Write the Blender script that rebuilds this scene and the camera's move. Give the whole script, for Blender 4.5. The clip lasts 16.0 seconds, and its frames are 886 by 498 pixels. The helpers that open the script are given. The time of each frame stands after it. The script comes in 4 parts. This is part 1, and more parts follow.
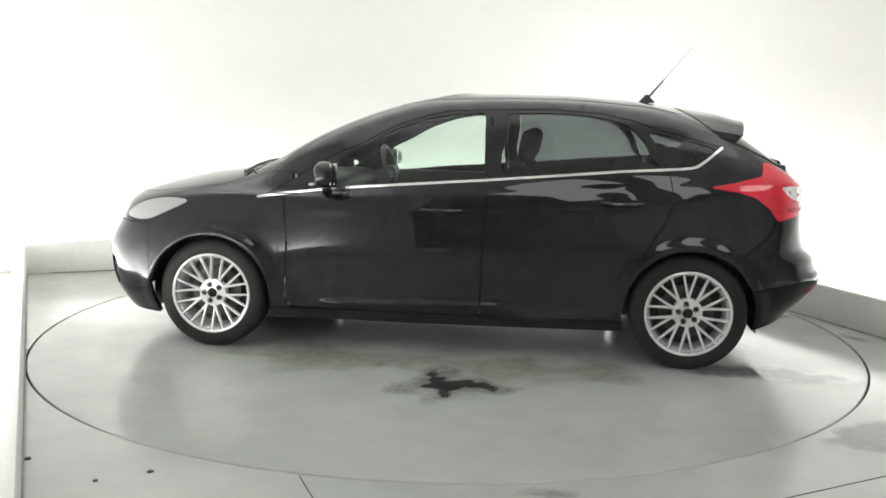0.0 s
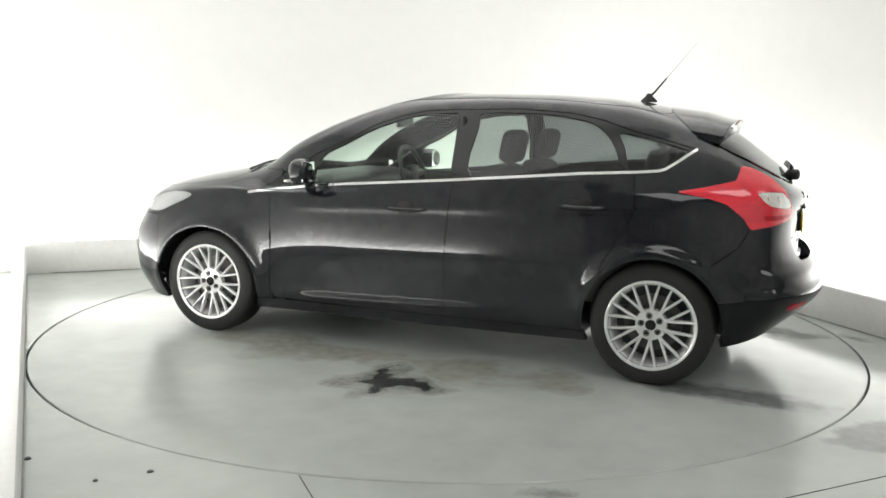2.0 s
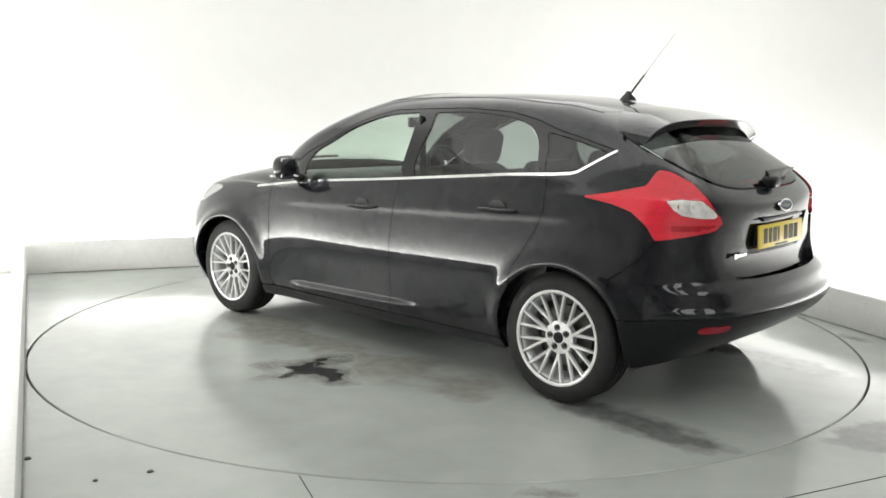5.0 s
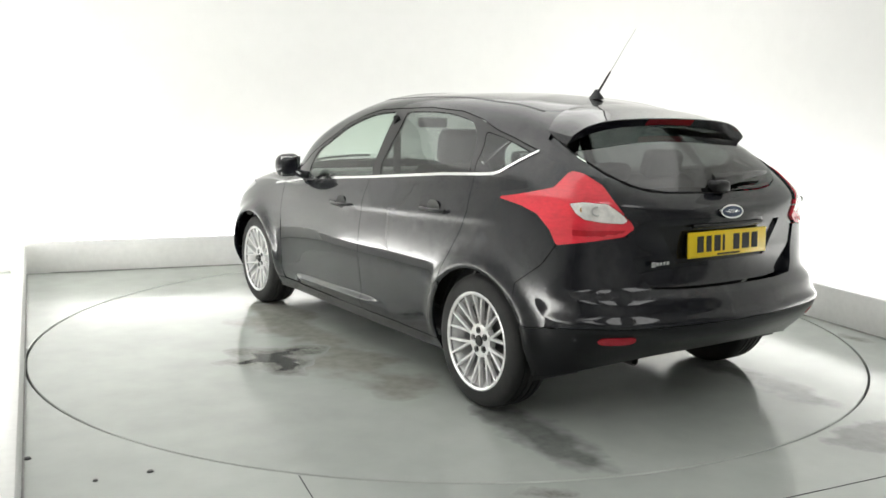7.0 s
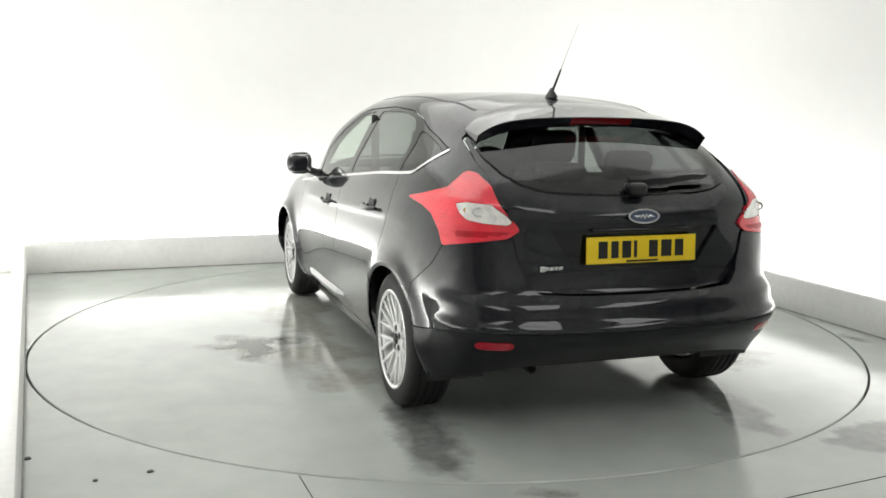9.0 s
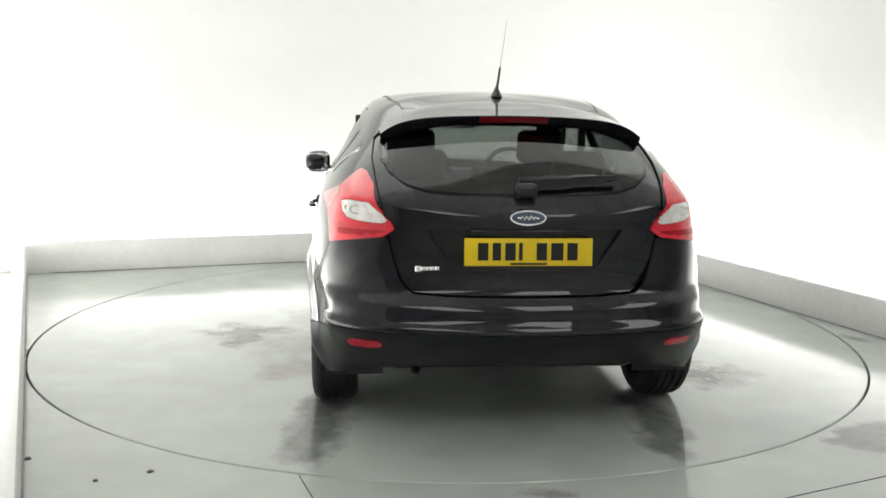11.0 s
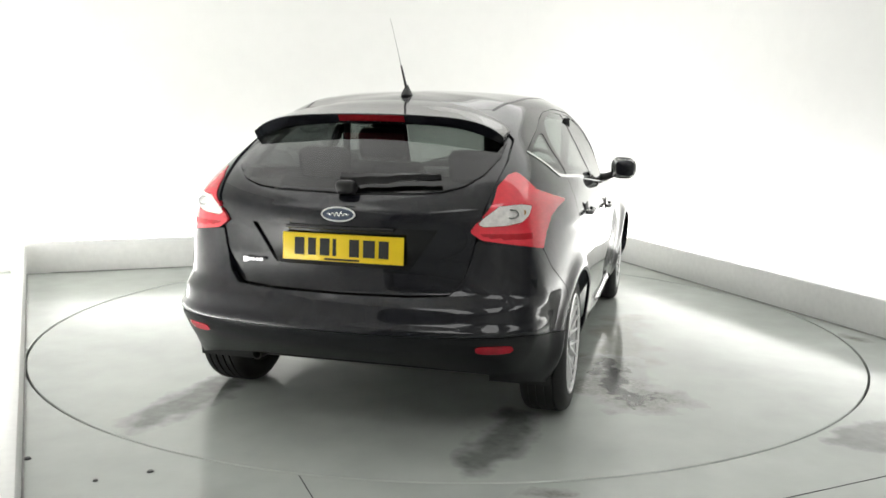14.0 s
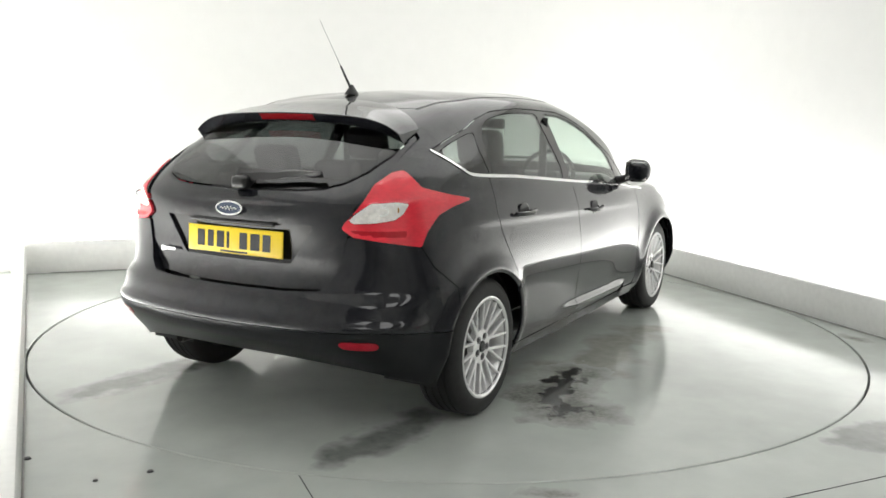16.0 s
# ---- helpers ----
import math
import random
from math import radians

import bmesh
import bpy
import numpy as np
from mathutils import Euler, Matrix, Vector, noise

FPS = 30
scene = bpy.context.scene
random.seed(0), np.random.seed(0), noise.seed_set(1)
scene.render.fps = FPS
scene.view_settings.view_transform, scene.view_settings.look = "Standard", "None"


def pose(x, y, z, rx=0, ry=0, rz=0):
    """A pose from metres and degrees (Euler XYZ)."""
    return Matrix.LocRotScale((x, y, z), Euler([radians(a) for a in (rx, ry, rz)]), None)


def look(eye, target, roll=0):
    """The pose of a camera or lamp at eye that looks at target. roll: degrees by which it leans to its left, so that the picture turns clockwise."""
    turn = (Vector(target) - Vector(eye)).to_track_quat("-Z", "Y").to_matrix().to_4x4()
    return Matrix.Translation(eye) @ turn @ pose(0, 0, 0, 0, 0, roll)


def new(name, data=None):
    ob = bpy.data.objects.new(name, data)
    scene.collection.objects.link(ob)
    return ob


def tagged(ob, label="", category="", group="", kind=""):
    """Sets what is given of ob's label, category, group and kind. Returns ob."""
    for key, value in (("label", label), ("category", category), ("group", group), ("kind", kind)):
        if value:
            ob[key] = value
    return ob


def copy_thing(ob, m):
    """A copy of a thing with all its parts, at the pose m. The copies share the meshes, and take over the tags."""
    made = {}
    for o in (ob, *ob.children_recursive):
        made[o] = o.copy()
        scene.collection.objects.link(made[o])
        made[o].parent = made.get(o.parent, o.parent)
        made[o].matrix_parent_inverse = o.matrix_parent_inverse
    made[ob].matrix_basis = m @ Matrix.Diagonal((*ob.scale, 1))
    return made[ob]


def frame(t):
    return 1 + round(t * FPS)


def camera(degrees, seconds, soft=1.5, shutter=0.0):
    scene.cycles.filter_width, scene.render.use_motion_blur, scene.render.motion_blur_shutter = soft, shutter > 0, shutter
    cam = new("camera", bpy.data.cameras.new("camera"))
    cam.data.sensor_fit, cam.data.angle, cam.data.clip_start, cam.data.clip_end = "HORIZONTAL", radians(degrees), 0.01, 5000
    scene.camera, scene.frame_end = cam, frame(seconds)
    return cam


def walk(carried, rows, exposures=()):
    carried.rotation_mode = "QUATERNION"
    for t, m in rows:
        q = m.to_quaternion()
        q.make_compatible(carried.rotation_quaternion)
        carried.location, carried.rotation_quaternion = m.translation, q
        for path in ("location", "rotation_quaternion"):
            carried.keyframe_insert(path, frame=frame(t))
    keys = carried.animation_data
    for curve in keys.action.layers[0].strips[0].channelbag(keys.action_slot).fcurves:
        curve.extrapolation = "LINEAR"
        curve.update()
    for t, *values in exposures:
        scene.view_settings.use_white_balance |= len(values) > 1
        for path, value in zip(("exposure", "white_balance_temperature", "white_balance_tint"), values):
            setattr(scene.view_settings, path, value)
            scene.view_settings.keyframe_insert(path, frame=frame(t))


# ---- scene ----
# Camera on a stand outside the open front of the booth.
cam = camera(53.63, 16.0, soft=1.6)
EYE = Vector((0.0, -5.506, 1.339))
YAW, PITCH = radians(-0.335), radians(-8.732)
AIM = EYE + 5 * Vector((math.sin(YAW) * math.cos(PITCH), math.cos(YAW) * math.cos(PITCH), math.sin(PITCH)))
walk(cam, [(0.0, look(EYE, AIM, 0.914)), (16.0, look(EYE, AIM, 0.914))], exposures=[(0.0, 0.0), (16.0, 0.0)])

# The square booth stands turned against the camera; x runs along its back wall.
BOOTH = pose(0, 0, 0, 0, 0, 21.15)
HALF, BACK = 2.475, 2.615          # kerb faces to the disc's centre
DISC_R = 2.452
KERB_H, KERB_T = 0.24, 0.06
BACK_KERB_H = 0.262
WALL = 3.05          # white wall behind the light trough
CEIL = 3.3
START_ANGLE, RATE = 172.54, -6.956
CAR_X, CAR_Y = -0.069, -0.097


# ---- light ----
world = bpy.data.worlds.new("world")
world.use_nodes = True
scene.world = world
world.node_tree.nodes["Background"].inputs[0].default_value = (0.9, 0.95, 1.0, 1)
world.node_tree.nodes["Background"].inputs[1].default_value = 0.02


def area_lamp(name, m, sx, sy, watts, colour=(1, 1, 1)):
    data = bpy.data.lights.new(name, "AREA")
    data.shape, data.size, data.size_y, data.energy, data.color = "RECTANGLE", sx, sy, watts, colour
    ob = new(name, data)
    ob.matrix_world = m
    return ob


LAMP_WHITE = (0.995, 0.99, 0.975)
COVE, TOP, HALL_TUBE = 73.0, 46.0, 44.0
# strips in the trough behind the kerb, shining up the white wall
for turn, off in ((0, BACK), (-90, HALF)):
    area_lamp("trough_light", BOOTH @ pose(0, 0, 0, 0, 0, turn) @ pose(0, off + 0.30, 0.10, 180 - 30, 0, 0), 4.9, 0.10, COVE, LAMP_WHITE)
area_lamp("trough_light", Matrix.Translation((-3.41, 1.45, 0)) @ pose(0, 0, 0, 0, 0, 25.4) @ pose(-0.36, -2.4, 0.10, 0, 0, 90) @ pose(0, 0, 0, 180 - 30, 0, 0), 4.9, 0.10, 1.35 * COVE, LAMP_WHITE)
# added soft box under the booth's ceiling, an unseen fill that brightens the floor
area_lamp("ceiling_fill", BOOTH @ pose(0.0, 0.3, CEIL - 0.2, 0, 0, 0), 4.8, 3.8, TOP, LAMP_WHITE)
# three unseen lamps on the hall's ceiling before the booth, broadened as added fill
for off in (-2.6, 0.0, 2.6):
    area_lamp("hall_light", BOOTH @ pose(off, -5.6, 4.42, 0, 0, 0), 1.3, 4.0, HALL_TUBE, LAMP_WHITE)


# ---- materials ----
def material(name, colour, rough=0.5, metal=0.0, **more):
    m = bpy.data.materials.new(name)
    m.use_nodes = True
    b = m.node_tree.nodes["Principled BSDF"]
    b.inputs["Base Color"].default_value = (*colour, 1)
    b.inputs["Roughness"].default_value = rough
    b.inputs["Metallic"].default_value = metal
    for key, value in more.items():
        b.inputs[key.replace("_", " ")].default_value = value
    return m


def vary(m, scales, amounts, rough=0.0, bump=0.0, bump_scale=200.0, stretch=(1, 1, 1)):
    """Noise at two scales on the colour, on the gloss and in the relief of a material."""
    t = m.node_tree
    b = t.nodes["Principled BSDF"]
    at = t.nodes.new("ShaderNodeTexCoord")
    mp = t.nodes.new("ShaderNodeMapping")
    mp.inputs["Scale"].default_value = stretch
    t.links.new(at.outputs["Object"], mp.inputs[0])
    base = b.inputs["Base Color"].default_value[:]
    last = None
    for s, a in zip(scales, amounts):
        n = t.nodes.new("ShaderNodeTexNoise")
        n.inputs["Scale"].default_value, n.inputs["Detail"].default_value = s, 5
        t.links.new(mp.outputs[0], n.inputs[0])
        r = t.nodes.new("ShaderNodeMapRange")
        r.inputs[1].default_value, r.inputs[2].default_value = 0.3, 0.7
        r.inputs[3].default_value, r.inputs[4].default_value = 1 - a, 1 + a
        t.links.new(n.outputs[0], r.inputs[0])
        if last is None:
            last = r.outputs[0]
            first = n
        else:
            x = t.nodes.new("ShaderNodeMath")
            x.operation = "MULTIPLY"
            t.links.new(last, x.inputs[0])
            t.links.new(r.outputs[0], x.inputs[1])
            last = x.outputs[0]
    mul = t.nodes.new("ShaderNodeVectorMath")
    mul.operation = "SCALE"
    mul.inputs[0].default_value = base[:3]
    t.links.new(last, mul.inputs["Scale"])
    t.links.new(mul.outputs[0], b.inputs["Base Color"])
    if rough:
        r = t.nodes.new("ShaderNodeMapRange")
        r.inputs[1].default_value, r.inputs[2].default_value = 0.3, 0.7
        v = b.inputs["Roughness"].default_value
        r.inputs[3].default_value, r.inputs[4].default_value = max(0.02, v - rough), v + rough
        t.links.new(first.outputs[0], r.inputs[0])
        t.links.new(r.outputs[0], b.inputs["Roughness"])
    if bump:
        n = t.nodes.new("ShaderNodeTexNoise")
        n.inputs["Scale"].default_value, n.inputs["Detail"].default_value = bump_scale, 3
        t.links.new(mp.outputs[0], n.inputs[0])
        u = t.nodes.new("ShaderNodeBump")
        u.inputs["Strength"].default_value, u.inputs["Distance"].default_value = bump, 0.002
        t.links.new(n.outputs[0], u.inputs["Height"])
        t.links.new(u.outputs[0], b.inputs["Normal"])
    return m


WHITE_WALL = vary(material("white_wall", (0.82, 0.82, 0.80), 0.7), (0.7, 9), (0.015, 0.01), bump=0.1)
KERB = vary(material("kerb_paint", (0.84, 0.84, 0.82), 0.5), (1.5, 25), (0.04, 0.03), bump=0.1)


def floor_paint(name, colour=(0.455, 0.485, 0.455)):
    m = material(name, colour, 0.15, Specular_IOR_Level=0.62)
    return vary(m, (0.8, 5), (0.10, 0.05), rough=0.06, bump=0.04, bump_scale=60)


def stain(name, colour, rough, grain=(7, 45), amount=0.25, under=(0.455, 0.485, 0.455)):
    """The floor's paint, with a film on it that thins out towards its rim."""
    m = floor_paint(name, under)
    t = m.node_tree
    b = t.nodes["Principled BSDF"]
    cover = t.nodes.new("ShaderNodeAttribute")
    cover.attribute_name = "cover"
    at = t.nodes.new("ShaderNodeTexCoord")
    tone = None
    for g in grain:
        n = t.nodes.new("ShaderNodeTexNoise")
        n.inputs["Scale"].default_value, n.inputs["Detail"].default_value = g, 5
        t.links.new(at.outputs["Object"], n.inputs[0])
        r = t.nodes.new("ShaderNodeMapRange")
        r.inputs[1].default_value, r.inputs[2].default_value = 0.3, 0.7
        r.inputs[3].default_value, r.inputs[4].default_value = 1 - amount, 1 + amount
        t.links.new(n.outputs[0], r.inputs[0])
        if tone is None:
            tone = r.outputs[0]
        else:
            x = t.nodes.new("ShaderNodeMath")
            x.operation = "MULTIPLY"
            t.links.new(tone, x.inputs[0])
            t.links.new(r.outputs[0], x.inputs[1])
            tone = x.outputs[0]
    film = t.nodes.new("ShaderNodeVectorMath")
    film.operation = "SCALE"
    film.inputs[0].default_value = colour
    t.links.new(tone, film.inputs["Scale"])
    mix = t.nodes.new("ShaderNodeMix")
    mix.data_type = "RGBA"
    t.links.new(cover.outputs["Fac"], mix.inputs[0])
    t.links.new(b.inputs["Base Color"].links[0].from_socket, mix.inputs[6])
    t.links.new(film.outputs[0], mix.inputs[7])
    t.links.new(mix.outputs[2], b.inputs["Base Color"])
    gloss = t.nodes.new("ShaderNodeMix")
    gloss.inputs[3].default_value = rough
    t.links.new(cover.outputs["Fac"], gloss.inputs[0])
    t.links.new(b.inputs["Roughness"].links[0].from_socket, gloss.inputs[2])
    t.links.new(gloss.outputs[0], b.inputs["Roughness"])
    return m


FLOOR = floor_paint("grey_floor_paint")
HALL_PAINT = vary(material("hall_wall", (0.78, 0.78, 0.76), 0.8), (1, 8), (0.2, 0.1))
CEILING_PAINT = vary(material("ceiling_paint", (0.74, 0.74, 0.73), 0.85), (1, 9), (0.1, 0.06))
GAP = vary(material("dark_gap", (0.05, 0.05, 0.05), 0.7), (6, 40), (0.2, 0.1))
PAINT = vary(material("black_car_paint", (0.0090, 0.0094, 0.0132), 0.35, 0.0, Coat_Weight=1.0, Coat_Roughness=0.008, Coat_IOR=1.53, Specular_IOR_Level=0.06), (8, 900), (0.1, 0.25))


def glass(name, colour):
    """A thin pane: clear with a tint, and a mirror gloss on top."""
    m = bpy.data.materials.new(name)
    m.use_nodes = True
    t = m.node_tree
    t.nodes.remove(t.nodes["Principled BSDF"])
    clear, gloss, mix, lw, power, scale = (t.nodes.new(n) for n in ("ShaderNodeBsdfTransparent", "ShaderNodeBsdfGlossy", "ShaderNodeMixShader", "ShaderNodeLayerWeight", "ShaderNodeMath", "ShaderNodeMath"))
    clear.inputs[0].default_value = (*colour, 1)
    gloss.inputs["Roughness"].default_value = 0.02
    lw.inputs[0].default_value = 0.5
    power.operation, power.inputs[1].default_value = "POWER", 4.0
    scale.operation, scale.inputs[1].default_value, scale.inputs[2].default_value = "MULTIPLY_ADD", 0.85, 0.06
    t.links.new(lw.outputs["Facing"], power.inputs[0])
    t.links.new(power.outputs[0], scale.inputs[0])
    t.links.new(scale.outputs[0], mix.inputs[0])
    t.links.new(clear.outputs[0], mix.inputs[1])
    t.links.new(gloss.outputs[0], mix.inputs[2])
    t.links.new(mix.outputs[0], t.nodes["Material Output"].inputs[0])
    return m


GLASS = glass("tinted_glass", (0.80, 0.89, 0.83))
DARK_GLASS = glass("privacy_glass", (0.32, 0.35, 0.34))
REAR_DARK = glass("dark_rear_glass", (0.17, 0.18, 0.178))
JOINT = vary(material("grey_joint", (0.28, 0.28, 0.27), 0.7), (8, 60), (0.2, 0.1))
RUBBER = vary(material("tyre_rubber", (0.013, 0.013, 0.013), 0.7), (30, 250), (0.2, 0.15), bump=0.2)
SATIN_BLACK = vary(material("satin_black_bumper", (0.0075, 0.0078, 0.0095), 0.30, Specular_IOR_Level=0.28), (15, 300), (0.15, 0.1), bump=0.1, bump_scale=500)
TRIM = vary(material("black_plastic", (0.011, 0.011, 0.012), 0.30), (20, 300), (0.15, 0.1), bump=0.15, bump_scale=500)
ALLOY = vary(material("silver_alloy", (0.84, 0.84, 0.84), 0.26, 0.45), (20, 200), (0.06, 0.04))
CHROME = vary(material("chrome", (0.85, 0.85, 0.85), 0.08, 1.0), (20, 90), (0.03, 0.02))
RED = vary(material("red_lens", (0.84, 0.030, 0.055), 0.08, 0.0, Coat_Weight=1.0, Coat_Roughness=0.02), (4, 40), (0.14, 0.06), stretch=(1, 1, 2.5))
REFLECTOR_RED = vary(material("reflector_red", (0.46, 0.012, 0.03), 0.15), (30, 160), (0.15, 0.1))
LAMP_RIB = vary(material("dark_red_rib", (0.52, 0.012, 0.024), 0.12), (20, 80), (0.1, 0.05))
CLEAR = vary(material("clear_lens", (0.93, 0.90, 0.87), 0.10, 0.05, Coat_Weight=1.0), (26, 70), (0.12, 0.10))
YELLOW = material("yellow_plate", (0.92, 0.66, 0.02), 0.3)
GLOSS_BLACK = material("gloss_black_trim", (0.008, 0.008, 0.009), 0.12)
FABRIC = vary(material("dark_seat_fabric", (0.045, 0.045, 0.048), 0.85), (12, 300), (0.15, 0.2), bump=0.3, bump_scale=600)
HEADLAMP = material("headlamp_lens", (0.38, 0.385, 0.39), 0.05, 0.3, Coat_Weight=1.0)
BLUE = material("blue_enamel", (0.10, 0.125, 0.18), 0.15, 0.4)
WET = stain("wet_floor", (0.20, 0.21, 0.20), 0.012, (3, 20), 0.15)
# one tone for real damp and for the car's shade beside the sill
DAMP_SHADE = stain("damp_shaded_floor", (0.35, 0.355, 0.32), 0.09, (2, 15), 0.12)
STAIN = stain("dirty_film", (0.27, 0.275, 0.255), 0.10, under=(0.43, 0.455, 0.425))
OIL = stain("dark_spill", (0.05, 0.052, 0.05), 0.12, under=(0.27, 0.275, 0.255))
BLACK = material("plain_black", (0.01, 0.01, 0.01), 0.5)


# ---- mesh tools ----
def mesh_object(name, verts, faces, mat, parent=None, smooth=False, label=""):
    me = bpy.data.meshes.new(name)
    me.from_pydata([tuple(v) for v in verts], [], [tuple(f) for f in faces])
    me.materials.append(mat)
    if smooth:
        me.polygons.foreach_set("use_smooth", [True] * len(me.polygons))
    ob = new(name, me)
    ob.parent = parent
    if label:
        ob["label"] = label
    return ob


def part(name, bm, mat, parent=None, label="", smooth=True, sharp=35):
    bmesh.ops.recalc_face_normals(bm, faces=bm.faces)
    me = bpy.data.meshes.new(name)
    bm.to_mesh(me)
    bm.free()
    for one in (mat if isinstance(mat, (list, tuple)) else [mat]):
        me.materials.append(one)
    if smooth:
        me.polygons.foreach_set("use_smooth", [True] * len(me.polygons))
        me.set_sharp_from_angle(angle=radians(sharp))
    ob = new(name, me)
    ob.parent = parent
    if label:
        ob["label"] = label
    return ob


def box_bm(sx, sy, sz, centre=(0, 0, 0), bevel=0.0, segments=2, bm=None, m=None):
    bm = bm or bmesh.new()
    mat = Matrix.Translation(centre) @ Matrix.Diagonal((sx, sy, sz, 1))
    if m is not None:
        mat = m @ mat
    made = bmesh.ops.create_cube(bm, size=1, matrix=mat)
    if bevel:
        edges = list({e for v in made["verts"] for e in v.link_edges})
        bmesh.ops.bevel(bm, geom=edges, offset=bevel, segments=segments, affect="EDGES", profile=0.5)
    return bm


def tube(points, radius, sides=8, closed=False, bm=None, taper=None):
    """A round bar along a line of points."""
    bm = bm or bmesh.new()
    pts = [Vector(p) for p in points]
    rings = []
    n = len(pts)
    for i, p in enumerate(pts):
        a = pts[(i - 1) % n] if closed or i else pts[0]
        b = pts[(i + 1) % n] if closed or i < n - 1 else pts[-1]
        d = (b - a).normalized()
        side = d.cross(Vector((0, 0, 1)))
        side = side.normalized() if side.length > 1e-4 else Vector((1, 0, 0))
        up = side.cross(d)
        r = radius * (taper[i] if taper else 1)
        rings.append([bm.verts.new(p + r * (math.cos(2 * math.pi * k / sides) * side + math.sin(2 * math.pi * k / sides) * up)) for k in range(sides)])
    for i in range(n if closed else n - 1):
        a, b = rings[i], rings[(i + 1) % n]
        for k in range(sides):
            bm.faces.new((a[k], a[(k + 1) % sides], b[(k + 1) % sides], b[k]))
    if not closed:
        bm.faces.new(rings[0][::-1])
        bm.faces.new(rings[-1])
    return bm


def lathe(profile, sides=48, bm=None, closed=True):
    """Turn a profile of (radius, y) about the y axis."""
    bm = bm or bmesh.new()
    rings = []
    for k in range(sides):
        a = 2 * math.pi * k / sides
        rings.append([bm.verts.new((r * math.cos(a), y, r * math.sin(a))) for r, y in profile])
    m = len(profile)
    for k in range(sides):
        a, b = rings[k], rings[(k + 1) % sides]
        for i in range(m if closed else m - 1):
            j = (i + 1) % m
            bm.faces.new((a[i], b[i], b[j], a[j]))
    return bm


# ---- booth ----
def structure(ob, label, category):
    return tagged(ob, label, category, kind="structure")


def sheet_with_hole(name, half, radius, z, mat):
    """A floor sheet with a round opening."""
    n = 128
    verts, faces = [], []
    for k in range(n):
        a = 2 * math.pi * k / n
        c, s = math.cos(a), math.sin(a)
        f = half / max(abs(c), abs(s))
        verts += [(radius * c, radius * s, z), (radius * c, radius * s, z - 0.03), (f * c, f * s, z)]
    for k in range(n):
        i, j = 3 * k, 3 * ((k + 1) % n)
        faces += [(i, i + 2, j + 2, j), (i + 1, i, j, j + 1)]
    return mesh_object(name, verts, faces, mat)


floor = sheet_with_hole("floor", 9.0, DISC_R + 0.009, 0.0, FLOOR)
floor.matrix_world = BOOTH
structure(floor, "glossy pale grey painted floor, damp and scuffed in places", "floor")
pit = part("pit", lathe([(DISC_R + 0.03, -0.03), (0.001, -0.03), (0.001, -0.05), (DISC_R + 0.03, -0.05)], 96), GAP)
pit.matrix_world = pose(0, 0, 0, 90, 0, 0)
pit.location.z = -0.01
structure(pit, "dark pit under the turning disc", "pit")


def wall_box(name, x0, x1, y0, y1, z0, z1, mat, label, category="wall", bevel=0.0):
    bm = box_bm(x1 - x0, y1 - y0, z1 - z0, ((x0 + x1) / 2, (y0 + y1) / 2, (z0 + z1) / 2), bevel)
    ob = part(name, bm, mat)
    ob.matrix_world = BOOTH
    return structure(ob, label, category)


FRONT = -3.6
wall_box("wall_back", -WALL, WALL, WALL, WALL + 0.1, 0, CEIL, WHITE_WALL, "smooth white back wall lit from a trough at its foot")
wall_box("wall_right", WALL, WALL + 0.1, FRONT, WALL + 0.1, 0, CEIL, WHITE_WALL, "smooth white side wall lit from a trough at its foot")
wall_box("ceiling", -WALL - 0.1, WALL + 0.1, FRONT, WALL + 0.1, CEIL, CEIL + 0.1, CEILING_PAINT, "plain off-white booth ceiling", "ceiling")
wall_box("kerb_back", -HALF - 0.3, HALF + KERB_T, BACK, BACK + KERB_T, 0.001, BACK_KERB_H, KERB, "low off-white kerb hiding the trough lights", "kerb", 0.006)
wall_box("kerb_right", HALF, HALF + KERB_T, FRONT, BACK - 0.002, 0.001, KERB_H, KERB, "low off-white kerb hiding the trough lights", "kerb", 0.006)
# rounded corners of the white surround
def wall_corner(name, cx, cy, r, a0, a1):
    bm = bmesh.new()
    rows = []
    for k in range(25):
        a = radians(a0 + (a1 - a0) * k / 24)
        rows.append([bm.verts.new((cx + q * math.cos(a), cy + q * math.sin(a), z)) for q, z in ((r, 0.0), (r, CEIL), (r + 0.04, CEIL), (r + 0.04, 0.0))])
    for a, b in zip(rows, rows[1:]):
        for i in range(4):
            bm.faces.new((a[i], a[(i + 1) % 4], b[(i + 1) % 4], b[i]))
    bm.faces.new(rows[0])
    bm.faces.new(rows[-1][::-1])
    ob = part(name, bm, WHITE_WALL)
    ob.matrix_world = BOOTH
    return structure(ob, "rounded white corner between two walls", "wall")


wall_corner("wall_corner_right", WALL - 0.9985, WALL - 0.9985, 1.0, -4, 94)
wall_corner("wall_corner_left", -3.12 + 1.0, WALL - 0.9985, 1.0, 86, 188)
# the third side stands a little out of square
LEFT = Matrix.Translation((-3.41, 1.45, 0)) @ pose(0, 0, 0, 0, 0, 25.4)
for name, x0, x1, y1, z1, mat, label in (
        ("wall_left", -0.62, -0.52, 0.6, CEIL, WHITE_WALL, "smooth white side wall lit from a trough at its foot"),
        ("kerb_left", -KERB_T, 0.0, 0.0, KERB_H, KERB, "low off-white kerb hiding the trough lights")):
    ob = part(name, box_bm(x1 - x0, y1 + 6.0, z1, ((x0 + x1) / 2, (y1 - 6.0) / 2, z1 / 2 + 0.001), 0.005), mat)
    ob.matrix_world = LEFT
    structure(ob, label, name.split("_")[0])
